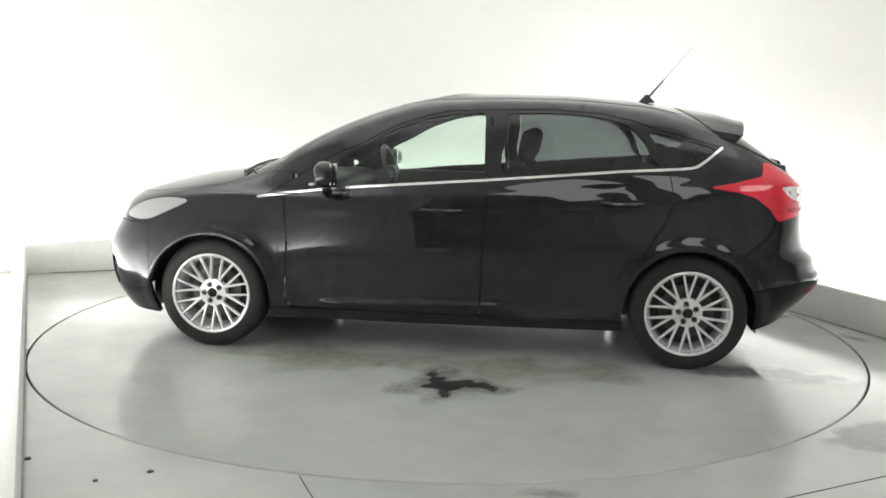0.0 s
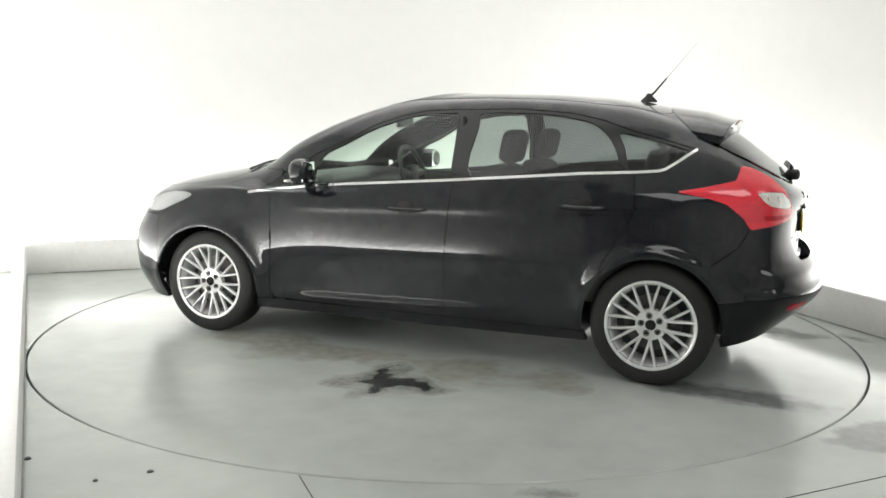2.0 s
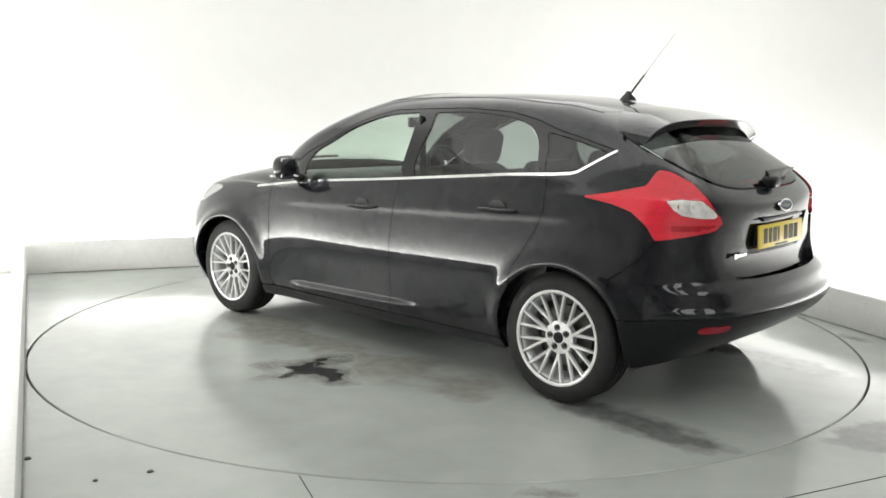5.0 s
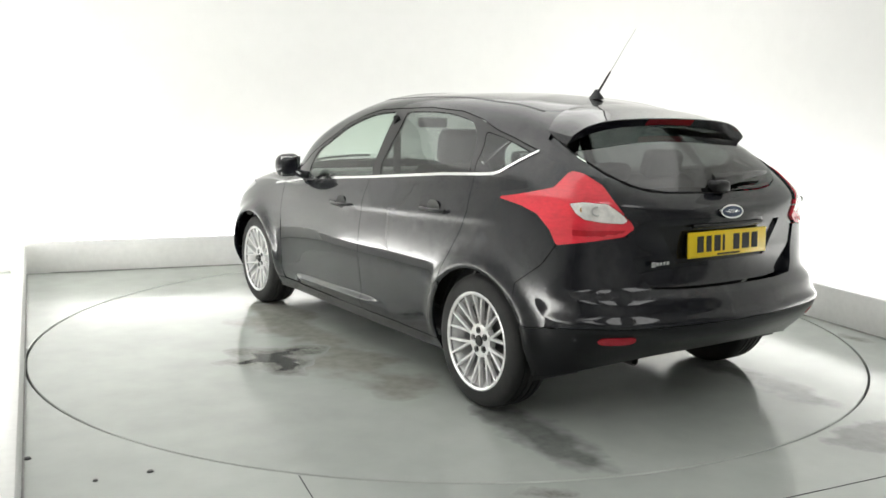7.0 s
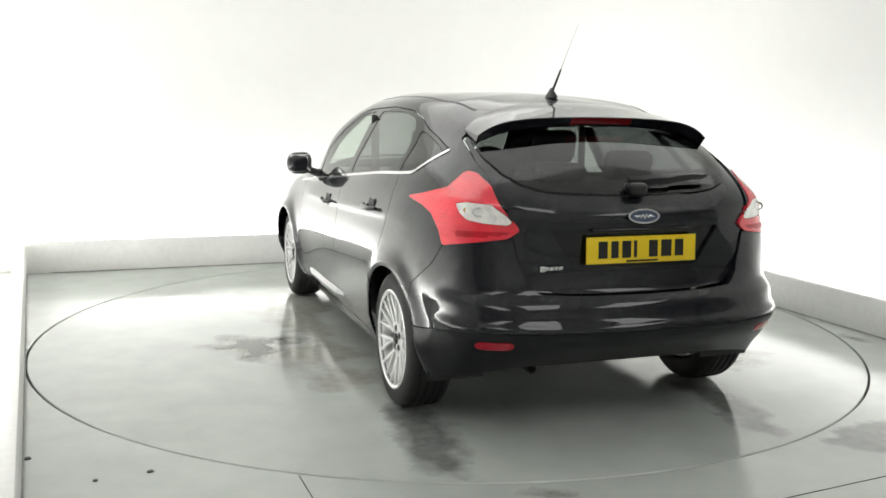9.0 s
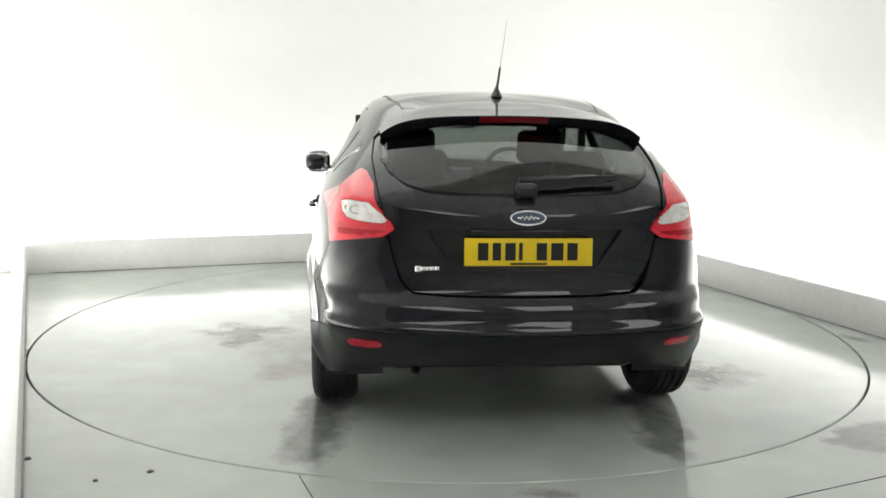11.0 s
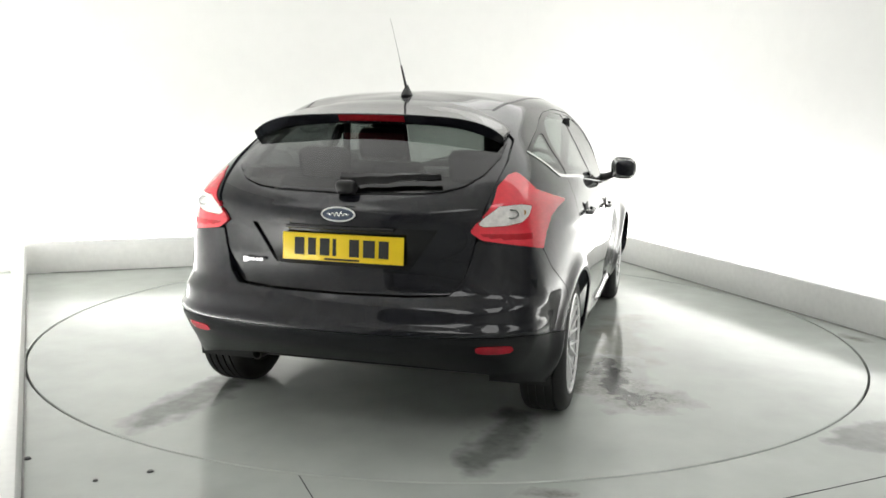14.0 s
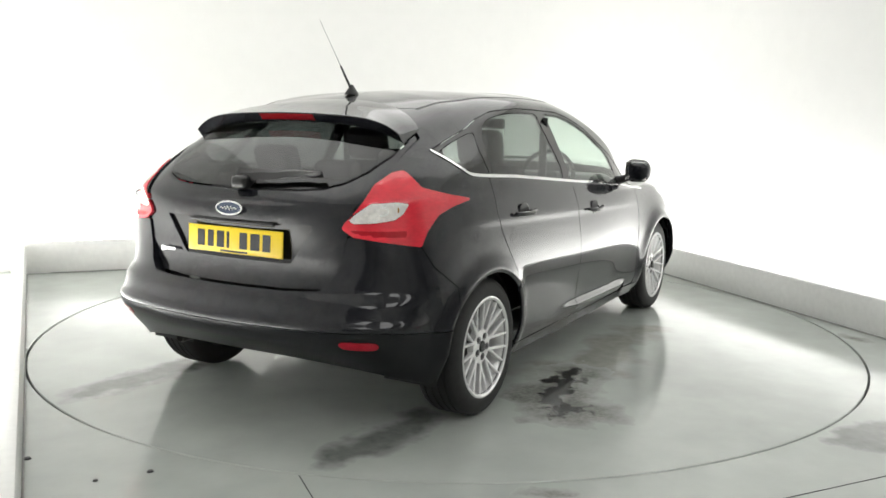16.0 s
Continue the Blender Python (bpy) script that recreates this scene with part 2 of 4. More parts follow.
# the hall outside the booth's open front, behind the camera
wall_box("hall_wall_back", -8, 8, -8.9, -8.8, 0, 4.5, HALL_PAINT, "plain pale wall of the hall")
wall_box("hall_wall_left", -8, -7.9, -8.8, 4, 0, 4.5, HALL_PAINT, "plain pale wall of the hall")
wall_box("hall_wall_right", 7.9, 8, -8.8, 4, 0, 4.5, HALL_PAINT, "plain pale wall of the hall")
wall_box("hall_ceiling", -8, 8, -8.8, 4, 4.5, 4.6, HALL_PAINT, "plain pale ceiling of the hall", "ceiling")

turntable = part("turntable", lathe([(0.0005, 0.0), (0.6, 0.0), (1.2, 0.0), (1.8, 0.0), (DISC_R - 0.006, 0.0), (DISC_R - 0.002, -0.004), (DISC_R - 0.002, -0.03), (0.0005, -0.03)], 128), FLOOR)
turntable.data.transform(pose(0, 0, 0, 90, 0, 0))
tagged(turntable, "large round turntable flush with the glossy pale grey floor", "turntable")


# ---- the car's skin: contour lines round one half of the car, from nose to tail ----
LINES = [
    # under edge
    [(2.08, 0, .20), (2.03, .45, .20), (1.88, .74, .19), (1.65, .845, .18), (1.3, .865, .18), (.85, .83, .18), (.2, .83, .18),
     (-.45, .83, .185), (-1, .83, .19), (-1.4, .835, .2), (-1.71, .79, .235), (-1.86, .655, .285), (-1.95, .40, .325), (-1.98, 0, .335)],
    # sill and foot of the bumpers
    [(2.16, 0, .32), (2.11, .45, .32), (1.95, .77, .32), (1.66, .895, .32), (1.3, .915, .32), (.85, .865, .28), (.2, .86, .28),
     (-.45, .86, .285), (-1, .862, .295), (-1.4, .868, .33), (-1.72, .835, .36), (-1.92, .69, .39), (-2.035, .43, .41), (-2.075, 0, .41)],
    # bumper shelf
    [(2.20, 0, .46), (2.15, .45, .46), (1.97, .78, .47), (1.67, .905, .47), (1.3, .925, .46), (.85, .88, .42), (.2, .875, .42),
     (-.45, .88, .43), (-1, .883, .44), (-1.4, .882, .47), (-1.73, .83, .49), (-1.945, .70, .505), (-2.055, .43, .50), (-2.095, 0, .49)],
    # door crease
    [(2.20, 0, .58), (2.14, .46, .58), (1.96, .77, .59), (1.66, .895, .60), (1.3, .918, .62), (.85, .89, .56), (.2, .895, .56),
     (-.45, .897, .57), (-1, .898, .58), (-1.4, .885, .61), (-1.73, .825, .62), (-1.905, .70, .635), (-2.005, .43, .635), (-2.045, 0, .625)],
    # lamp height
    [(2.14, 0, .72), (2.07, .46, .72), (1.88, .75, .73), (1.63, .85, .74), (1.3, .875, .75), (.85, .882, .72), (.2, .89, .72),
     (-.45, .891, .73), (-1, .890, .74), (-1.4, .870, .76), (-1.72, .81, .76), (-1.88, .705, .78), (-1.965, .43, .76), (-1.998, 0, .76)],
    # shoulder
    [(2.0, 0, .84), (1.95, .45, .845), (1.76, .71, .84), (1.55, .79, .85), (1.28, .82, .865), (.85, .855, .85), (.2, .868, .86),
     (-.45, .870, .885), (-1, .864, .905), (-1.4, .836, .94), (-1.70, .775, .95), (-1.86, .69, .95), (-1.97, .42, .92), (-2.01, 0, .92)],
    # bonnet and top of the doors
    [(1.65, 0, .945), (1.58, .43, .935), (1.42, .67, .92), (1.28, .755, .90), (1.10, .80, .885), (.79, .835, .885), (.2, .85, .915),
     (-.45, .852, .95), (-1, .845, .98), (-1.37, .81, 1.01), (-1.65, .755, 1.02), (-1.84, .675, 1.01), (-1.955, .41, .98), (-1.98, 0, .975)],
    # window line
    [(1.29, 0, 1.0), (1.26, .40, .992), (1.18, .60, .97), (1.10, .70, .94), (.98, .765, .905), (.72, .805, .92), (.2, .825, .965),
     (-.45, .83, 1.01), (-1, .82, 1.05), (-1.33, .775, 1.085), (-1.58, .725, 1.09), (-1.78, .635, 1.075), (-1.91, .40, 1.03), (-1.94, 0, 1.015)],
    # middle of the glass
    [(.93, 0, 1.152), (.91, .41, 1.149), (.87, .615, 1.138), (.79, .70, 1.122), (.67, .732, 1.113), (.5, .743, 1.128), (.10, .735, 1.17),
     (-.45, .735, 1.19), (-.95, .715, 1.21), (-1.23, .675, 1.22), (-1.43, .635, 1.22), (-1.59, .565, 1.21), (-1.70, .37, 1.19), (-1.735, 0, 1.185)],
    # roof rail
    [(.42, 0, 1.368), (.41, .37, 1.366), (.38, .54, 1.356), (.325, .602, 1.348), (.22, .620, 1.352), (.08, .624, 1.36), (-.15, .615, 1.375),
     (-.5, .62, 1.38), (-.85, .61, 1.365), (-1.1, .59, 1.345), (-1.26, .56, 1.33), (-1.38, .50, 1.32), (-1.45, .32, 1.335), (-1.48, 0, 1.34)],
    # roof
    [(.17, 0, 1.438), (.155, .29, 1.434), (.12, .425, 1.430), (.08, .46, 1.437), (0, .49, 1.433), (-.1, .50, 1.433), (-.25, .505, 1.437),
     (-.5, .51, 1.437), (-.8, .50, 1.427), (-1.0, .48, 1.41), (-1.12, .45, 1.40), (-1.20, .39, 1.39), (-1.26, .25, 1.393), (-1.28, 0, 1.398)],
    # spine of the roof
    [(.0, 0, 1.466), (-.03, 0, 1.467), (-.06, 0, 1.468), (-.1, 0, 1.469), (-.15, 0, 1.470), (-.22, 0, 1.471), (-.32, 0, 1.471),
     (-.48, 0, 1.470), (-.65, 0, 1.466), (-.8, 0, 1.46), (-.88, 0, 1.455), (-.94, 0, 1.45), (-.97, 0, 1.447), (-1.0, 0, 1.445)],
]


def spline(knots, values, at):
    """Natural cubic spline of many channels."""
    n = len(knots)
    h = np.diff(knots)
    a = np.zeros((n, n))
    r = np.zeros((n,) + values.shape[1:])
    a[0, 0] = a[-1, -1] = 1
    d = np.diff(values, axis=0) / h.reshape((-1,) + (1,) * (values.ndim - 1))
    for i in range(1, n - 1):
        a[i, i - 1], a[i, i], a[i, i + 1] = h[i - 1], 2 * (h[i - 1] + h[i]), h[i]
        r[i] = 6 * (d[i] - d[i - 1])
    m = np.linalg.solve(a, r.reshape(n, -1)).reshape(r.shape)
    k = np.clip(np.searchsorted(knots, at, side="right") - 1, 0, n - 2)
    s = (-1,) + (1,) * (values.ndim - 1)
    t0, t1, hk = (at - knots[k]).reshape(s), (knots[k + 1] - at).reshape(s), h[k].reshape(s)
    return (m[k] * t1 ** 3 + m[k + 1] * t0 ** 3) / (6 * hk) + (values[k] / hk - m[k] * hk / 6) * t1 + (values[k + 1] / hk - m[k + 1] * hk / 6) * t0


def smooth_pair(cage, nu, nv):
    """A smooth half skin through the contour lines: an array nv x nu x 3."""
    cage = np.array(cage)
    mirror = np.array((1, -1, 1))
    wide = np.concatenate([cage[:, 3:0:-1] * mirror, cage, cage[:, -2:-5:-1] * mirror], axis=1)
    du = np.linalg.norm(np.diff(wide, axis=1), axis=2)[1:9].mean(axis=0) ** 0.85
    ku = np.concatenate([[0], np.cumsum(du)])
    ends = ku[3], ku[-4]
    at = np.linspace(*ends, nu)
    rows = spline(ku, wide.transpose(1, 0, 2), at).transpose(1, 0, 2)
    dv = np.linalg.norm(np.diff(cage, axis=0), axis=2).mean(axis=1) ** 0.8
    kv = np.concatenate([[0], np.cumsum(dv)])
    out = spline(kv, rows, np.linspace(0, kv[-1], nv))
    out[:, 0, 1] = out[:, -1, 1] = 0
    out[-1, :, 1] = 0
    return out


# the nose is drawn a little shorter before the wheels
LINES = [[(x if x < 1.6 else 1.6 + 0.93 * (x - 1.6), y, z) for x, y, z in line] for line in LINES]
NU, NV = 380, 230
half_skin = smooth_pair(LINES, NU, NV)


def press(skin):
    """Arch flares, the flute over the sill and the shoulder crease, pressed into the sides."""
    x, y, z = skin[..., 0], skin[..., 1], skin[..., 2]
    side = np.clip((y - 0.6) / 0.15, 0, 1)
    out = np.zeros_like(x)
    for ax in (1.324, -1.324):
        r = np.hypot(x - ax, z - 0.305)
        out += 0.020 * np.exp(-((r - 0.362) / np.where(r < 0.362, 0.03, 0.045)) ** 2) * np.clip((z - 0.2) / 0.15, 0, 1)
    ends = np.clip((0.72 - x) / 0.12, 0, 1) * np.clip((x + 0.5) / 0.3, 0, 1)
    line = 0.285 + 0.03 * (0.7 - x) / 1.15
    d = z - line
    out += ends * np.where(d < 0, 0.020 * np.exp(-(d / 0.05) ** 2), 0.020 * np.exp(-(d / 0.014) ** 2))
    line = 0.80 + 0.085 * np.clip((0.75 - x) / 2.2, 0, 1)
    ends = np.clip((0.85 - x) / 0.25, 0, 1) * np.clip((x + 1.5) / 0.2, 0, 1)
    d = z - line
    out += ends * 0.005 * np.exp(-(d / np.where(d < 0, 0.022, 0.05)) ** 2)
    skin[..., 1] += out * side
    # step of the rear bumper, crisp along its upper edge
    tail = np.clip((-1.75 - x) / 0.12, 0, 1)
    shelf = np.clip((0.642 - z) / 0.058, 0, 1)
    fade = np.clip((z - 0.30) / 0.16, 0, 1)
    d = z - 0.505
    push = tail * 0.024 * shelf * shelf * (3 - 2 * shelf) * fade + tail * 0.014 * np.where(d > 0, np.exp(-(d / 0.018) ** 2), np.exp(-(d / 0.05) ** 2))
    flat = np.hypot(x + 1.2, y) + 1e-6
    skin[..., 0] += push * (x + 1.2) / flat
    skin[..., 1] += push * y / flat
    return skin


half_skin = press(half_skin)
other = half_skin[:, -2:0:-1] * np.array((1, -1, 1))
ring = np.concatenate([half_skin, other], axis=1)      # the whole way round
NR = ring.shape[1]
SKIN = ring.reshape(-1, 3)
_du = np.roll(ring, -1, 1) - np.roll(ring, 1, 1)
_dv = np.gradient(ring, axis=0)
_n = np.cross(_du, _dv)
_n[-1] = (0, 0, 1)
_n /= np.linalg.norm(_n, axis=2, keepdims=True) + 1e-12
if (_n[60, 100] @ np.array((0, 1, 0))) < 0:
    _n = -_n
    FLIP = True
else:
    FLIP = False
_n[-1] = (0, 0, 1)
NORM = _n.reshape(-1, 3)
_i = np.arange(NV - 1)[:, None] * NR + np.arange(NR)[None]
_j = np.arange(NV - 1)[:, None] * NR + (np.arange(NR) + 1)[None] % NR
QUADS = np.stack([_i, _j, _j + NR, _i + NR], axis=2).reshape(-1, 4)
if FLIP:
    QUADS = QUADS[:, ::-1]
X, Y, Z = SKIN.T


def polygon_distance(px, py, poly):
    """Signed distance to a closed outline, negative inside."""
    poly = np.array(poly, float)
    best = np.full(px.shape, 1e9)
    inside = np.zeros(px.shape, bool)
    for a, b in zip(poly, np.roll(poly, -1, axis=0)):
        e = b - a
        t = np.clip(((px - a[0]) * e[0] + (py - a[1]) * e[1]) / (e @ e + 1e-12), 0, 1)
        best = np.minimum(best, np.hypot(px - a[0] - t * e[0], py - a[1] - t * e[1]))
        if a[1] != b[1]:
            cross = ((a[1] > py) != (b[1] > py)) & (px < (b[0] - a[0]) * (py - a[1]) / (b[1] - a[1]) + a[0])
            inside ^= cross
    return np.where(inside, -best, best)


def rounded(points, n=6):
    """A closed smooth outline through points."""
    p = np.array(points, float)
    out = []
    for i in range(len(p)):
        a, b, c, d = p[i - 1], p[i], p[(i + 1) % len(p)], p[(i + 2) % len(p)]
        for k in range(n):
            t = k / n
            out.append(0.5 * (2 * b + (c - a) * t + (2 * a - 5 * b + 4 * c - d) * t * t + (3 * b - a - 3 * c + d) * t ** 3))
    return out


def clip_skin(field, lift=0.0):
    """The piece of the skin where field is negative: points, normals, faces."""
    inside = field < 0
    count = inside[QUADS].sum(axis=1)
    made, pts, nrm, faces = {}, [], [], []

    def old(i):
        if i not in made:
            made[i] = len(pts)
            pts.append(SKIN[i])
            nrm.append(NORM[i])
        return made[i]

    def cut(i, j):
        key = (min(i, j), max(i, j))
        if key not in made:
            i, j = key
            t = field[i] / (field[i] - field[j])
            made[key] = len(pts)
            pts.append(SKIN[i] + t * (SKIN[j] - SKIN[i]))
            nrm.append(NORM[i] + t * (NORM[j] - NORM[i]))
        return made[key]

    for q in QUADS[count == 4]:
        faces.append([old(int(i)) for i in q])
    for q in QUADS[(count > 0) & (count < 4)]:
        f = []
        for a, b in zip(q, np.roll(q, -1)):
            a, b = int(a), int(b)
            if inside[a]:
                f.append(old(a))
            if inside[a] != inside[b]:
                f.append(cut(a, b))
        if len(f) > 2:
            faces.append(f)
    pts, nrm = np.array(pts), np.array(nrm)
    nrm /= np.linalg.norm(nrm, axis=1, keepdims=True) + 1e-12
    return pts + lift * nrm, nrm, faces


def panel(name, field, mat, parent, label="", lift=0.0, depth=0.014, shift=None):
    """A body panel cut from the skin, with a folded edge; the shading follows the whole skin."""
    pts, nrm, faces = clip_skin(field, lift)
    if shift is not None:
        pts, nrm = shift(pts, nrm)
    edges = {}
    for f in faces:
        for a, b in zip(f, f[1:] + f[:1]):
            edges[(a, b)] = edges.get((a, b), 0) + 1
    rim = [e for e in edges if (e[1], e[0]) not in edges]
    verts = [tuple(p) for p in pts]
    low = {}
    for a, b in rim:
        for i in (a, b):
            if i not in low:
                low[i] = len(verts)
                verts.append(tuple(pts[i] - depth * nrm[i]))
    flaps = [(b, a, low[a], low[b]) for a, b in rim]
    me = bpy.data.meshes.new(name)
    me.from_pydata(verts, [], faces + flaps)
    me.materials.append(mat)
    loops = []
    vs = np.array(verts)
    for f in faces:
        loops += [tuple(nrm[i]) for i in f]
    for f in flaps:
        n = np.cross(vs[f[1]] - vs[f[0]], vs[f[3]] - vs[f[0]])
        n = n / (np.linalg.norm(n) + 1e-12)
        loops += [tuple(n)] * 4
    me.polygons.foreach_set("use_smooth", [True] * len(me.polygons))
    me.normals_split_custom_set(loops)
    ob = new(name, me)
    ob.parent = parent
    if label:
        ob["label"] = label
    return ob


# ---- car ----
car = new("car")
tagged(car, "black five-door hatchback car with chrome window strip, parked on the turntable", "car")
AXLE_F, AXLE_R, TRACK, TYRE_R = 1.324, -1.324, 0.788, 0.311
FAR = 1.0
WRAP = -X - np.abs(Y)          # runs round the rear corners


def only(cond, field):
    return np.where(cond, field, FAR)


def side_view(poly):
    return only(np.abs(Y) > 0.25, polygon_distance(X, Z, poly))


def mirrored(half):
    """A closed outline from its left half, listed from bottom centre to top centre."""
    return list(half) + [(-a, b) for a, b in half[::-1] if abs(a) > 1e-6]


def tail_view(half):
    return only(X < -1.2, polygon_distance(Y, Z, mirrored(half)))


def nose_view(half):
    return only(X > 0.1, polygon_distance(Y, Z, mirrored(half)))


def line_distance(px, py, points):
    best = np.full(px.shape, 9.0)
    for a, b in zip(points, points[1:]):
        a, b = np.array(a), np.array(b)
        e = b - a
        t = np.clip(((px - a[0]) * e[0] + (py - a[1]) * e[1]) / (e @ e), 0, 1)
        best = np.minimum(best, np.hypot(px - a[0] - t * e[0], py - a[1] - t * e[1]))
    return best


def both(*fields):
    out = fields[0]
    for f in fields[1:]:
        out = np.maximum(out, f)
    return out


def either(*fields):
    out = fields[0]
    for f in fields[1:]:
        out = np.minimum(out, f)
    return out


G = 0.0022                      # half a panel gap


def less(field, *holes, gap=G):
    """A panel inside its outline, short of its neighbours."""
    out = field + gap
    for h in holes:
        out = np.maximum(out, gap - h)
    return out


def skin_at(a, b, view, side=1):
    """The place and outward direction of the skin in a view: side (x, z), tail (y, z)."""
    if view == "side":
        d = np.where(Y * side > 0.3, (X - a) ** 2 + (Z - b) ** 2, 9)
    elif view == "tail":
        d = np.where(X < -1.2, (Y - a) ** 2 + (Z - b) ** 2, 9)
    else:
        d = np.where(Z > 0.9, (X - a) ** 2 + (Y - b) ** 2, 9)
    i = int(np.argmin(d))
    return Vector(SKIN[i]), Vector(NORM[i])


ARCH = only(np.abs(Y) > 0.5, either(np.hypot(X - AXLE_F, Z - 0.305) - 0.345, np.hypot(X - AXLE_R, Z - 0.305) - 0.345))
FRONT_GLASS = side_view(rounded([(.605, .94), (.60, 1.085), (.456, 1.166), (.3, 1.250), (.132, 1.310), (-.006, 1.338), (-.12, 1.345), (-.195, 1.342), (-.205, 1.25), (-.215, 1.05), (-.22, 1.003), (.2, .973)], 4))
REAR_GLASS = side_view(rounded([(-.342, 1.012), (-.330, 1.28), (-.328, 1.343), (-.40, 1.352), (-.538, 1.354), (-.70, 1.348), (-.824, 1.333), (-.960, 1.30), (-1.06, 1.215), (-1.115, 1.11), (-1.125, 1.076), (-.8, 1.05)], 4))
QUARTER_GLASS = side_view(rounded([(-1.135, 1.185), (-1.095, 1.255), (-1.16, 1.25), (-1.275, 1.225), (-1.40, 1.192), (-1.44, 1.172), (-1.38, 1.125), (-1.31, 1.094), (-1.24, 1.084), (-1.175, 1.082)], 4))
DLO = side_view([(1.04, .868), (.90, .95), (.66, 1.095), (.45, 1.19), (.3, 1.272), (.13, 1.33), (-.01, 1.36), (-.2, 1.367), (-.54, 1.375), (-.83, 1.357), (-1.0, 1.322), (-1.15, 1.272), (-1.3, 1.235), (-1.48, 1.186),
                 (-1.40, 1.112), (-1.32, 1.079), (-1.23, 1.069), (-.95, 1.053), (-.24, .992), (.58, .928)])
CHROME_LINE = [(1.055, .866), (.58, .927), (-.24, .991), (-.95, 1.053), (-1.229, 1.069), (-1.317, 1.077), (-1.345, 1.086), (-1.391, 1.117), (-1.478, 1.182)]
CHROME_STRIP = only(np.abs(Y) > 0.4, line_distance(X, Z, CHROME_LINE) - 0.0068)
FRONT_DOOR = side_view([(.905, .90), (.872, .6), (.895, .30), (.86, .25), (-.21, .245), (-.222, .65), (-.245, 1.02), (.58, 1.0)])
REAR_DOOR = side_view([(-.245, 1.02), (-.222, .65), (-.21, .245), (-1.02, .245), (-1.03, .36), (-1.045, .46), (-1.075, .62), (-1.185, .80), (-1.222, .90), (-1.19, 1.10)])
SILL = side_view([(1.05, .10), (1.05, .245), (-1.1, .245), (-1.1, .10)])
LAMP = only((np.abs(Y) > 0.4) & (X < -1.2), polygon_distance(WRAP, Z, [(.60, .981), (.75, 1.002), (.945, 1.037), (1.025, 1.098), (1.05, 1.104), (1.112, 1.096), (1.225, 1.052), (1.40, .905), (1.415, .885), (1.36, .855),
                                                                       (1.111, .830), (.979, .814), (.937, .871), (.852, .932), (.746, .960)]))
CLEAR_LENS = only((np.abs(Y) > 0.4) & (X < -1.2), polygon_distance(WRAP, Z, [(1.045, .982), (1.12, .990), (1.265, .984), (1.345, .944), (1.382, .916), (1.355, .905), (1.24, .910), (1.135, .922), (1.085, .945)]))
TAILGATE = tail_view([(0, .625), (.30, .627), (.455, .635), (.502, .682), (.535, .79), (.555, .885), (.595, 1.05), (.612, 1.15), (.60, 1.235), (.53, 1.30), (.35, 1.352), (0, 1.366)])
TAIL_GLASS = tail_view([(0, 1.020), (.302, 1.027), (.40, 1.037), (.48, 1.060), (.545, 1.105), (.580, 1.165), (.582, 1.225), (.53, 1.262), (.383, 1.312), (0, 1.336)])
RECESS = tail_view([(0, .728), (.29, .728), (.40, .885), (0, .888)])
SCREEN = nose_view([(0, 1.012), (.40, 1.003), (.61, .980), (.655, 0.998), (.615, 1.15), (.53, 1.328), (.30, 1.356), (0, 1.361)])
BUMPER = only(X < -1.5, polygon_distance(WRAP, Z, [(.66, .0), (.725, .627), (.895, .725), (.982, .818), (1.36, .85), (1.6, .87), (2.4, .87), (2.4, .0)]))
HEAD = only((X > 1.2) & (np.abs(Y) > 0.3), polygon_distance(X, Z, rounded([(1.90, .735), (1.78, .812), (1.62, .845), (1.477, .832), (1.60, .765), (1.74, .715)], 4)))
BONNET = only((Z > 0.72) & (X > 1.1), polygon_distance(X, Y, [(1.33, 0), (1.30, .38), (1.21, .62), (1.30, .70), (1.5, .715), (1.72, .66), (1.88, .52), (1.96, .28), (1.975, 0), (1.96, -.28), (1.88, -.52), (1.72, -.66), (1.5, -.715), (1.30, -.70), (1.21, -.62), (1.30, -.38)]))
NOSE = only(X > 1.4, both(Z - 0.70, 1.665 - X + 0.1 * (Z - 0.3)))
NOSE = either(NOSE, only(X > 1.5, 1.86 - X + 0.25 * np.abs(Y)))
GRILLE = nose_view([(0, .25), (.50, .27), (.60, .44), (.45, .50), (0, .50)])
GRILLE = only(X > 1.7, GRILLE)
FOG = only(X > 1.7, polygon_distance(np.abs(Y), Z, rounded([(.66, .33), (.76, .33), (.775, .47), (.70, .47)], 4)))
ROOF = only(Z > 1.3, polygon_distance(X, Y, [(.40, 0), (.37, .36), (.30, .47), (.10, .505), (-.5, .525), (-.95, .505), (-1.26, .46), (-1.31, .40), (-1.335, 0), (-1.31, -.40), (-1.26, -.46), (-.95, -.505), (-.5, -.525), (.10, -.505), (.30, -.47), (.37, -.36)]))
LEFT_SIDE, RIGHT_SIDE = -Y, Y

roof = panel("roof", less(ROOF, SCREEN), PAINT, car)
panel("bonnet", less(BONNET, HEAD), PAINT, car)
panel("windscreen", less(SCREEN, gap=0.001), GLASS, car, depth=0.004, lift=-0.002).visible_shadow = False
panel("rear_window", less(TAIL_GLASS, gap=0.001), REAR_DARK, car, "dark tinted rear window", depth=0.004, lift=-0.002).visible_shadow = False


def tuck(pts, nrm):
    """The tailgate's foot draws in behind the bumper."""
    pts, nrm = pts.copy(), nrm.copy()
    u = np.clip((0.77 - pts[:, 2]) / 0.15, 0, 1)
    pts[:, 0] += 0.040 * u * u * (3 - 2 * u)
    nrm[:, 2] -= 0.266 * 6 * u * (1 - u) / 1.5
    nrm /= np.linalg.norm(nrm, axis=1, keepdims=True)
    return pts, nrm


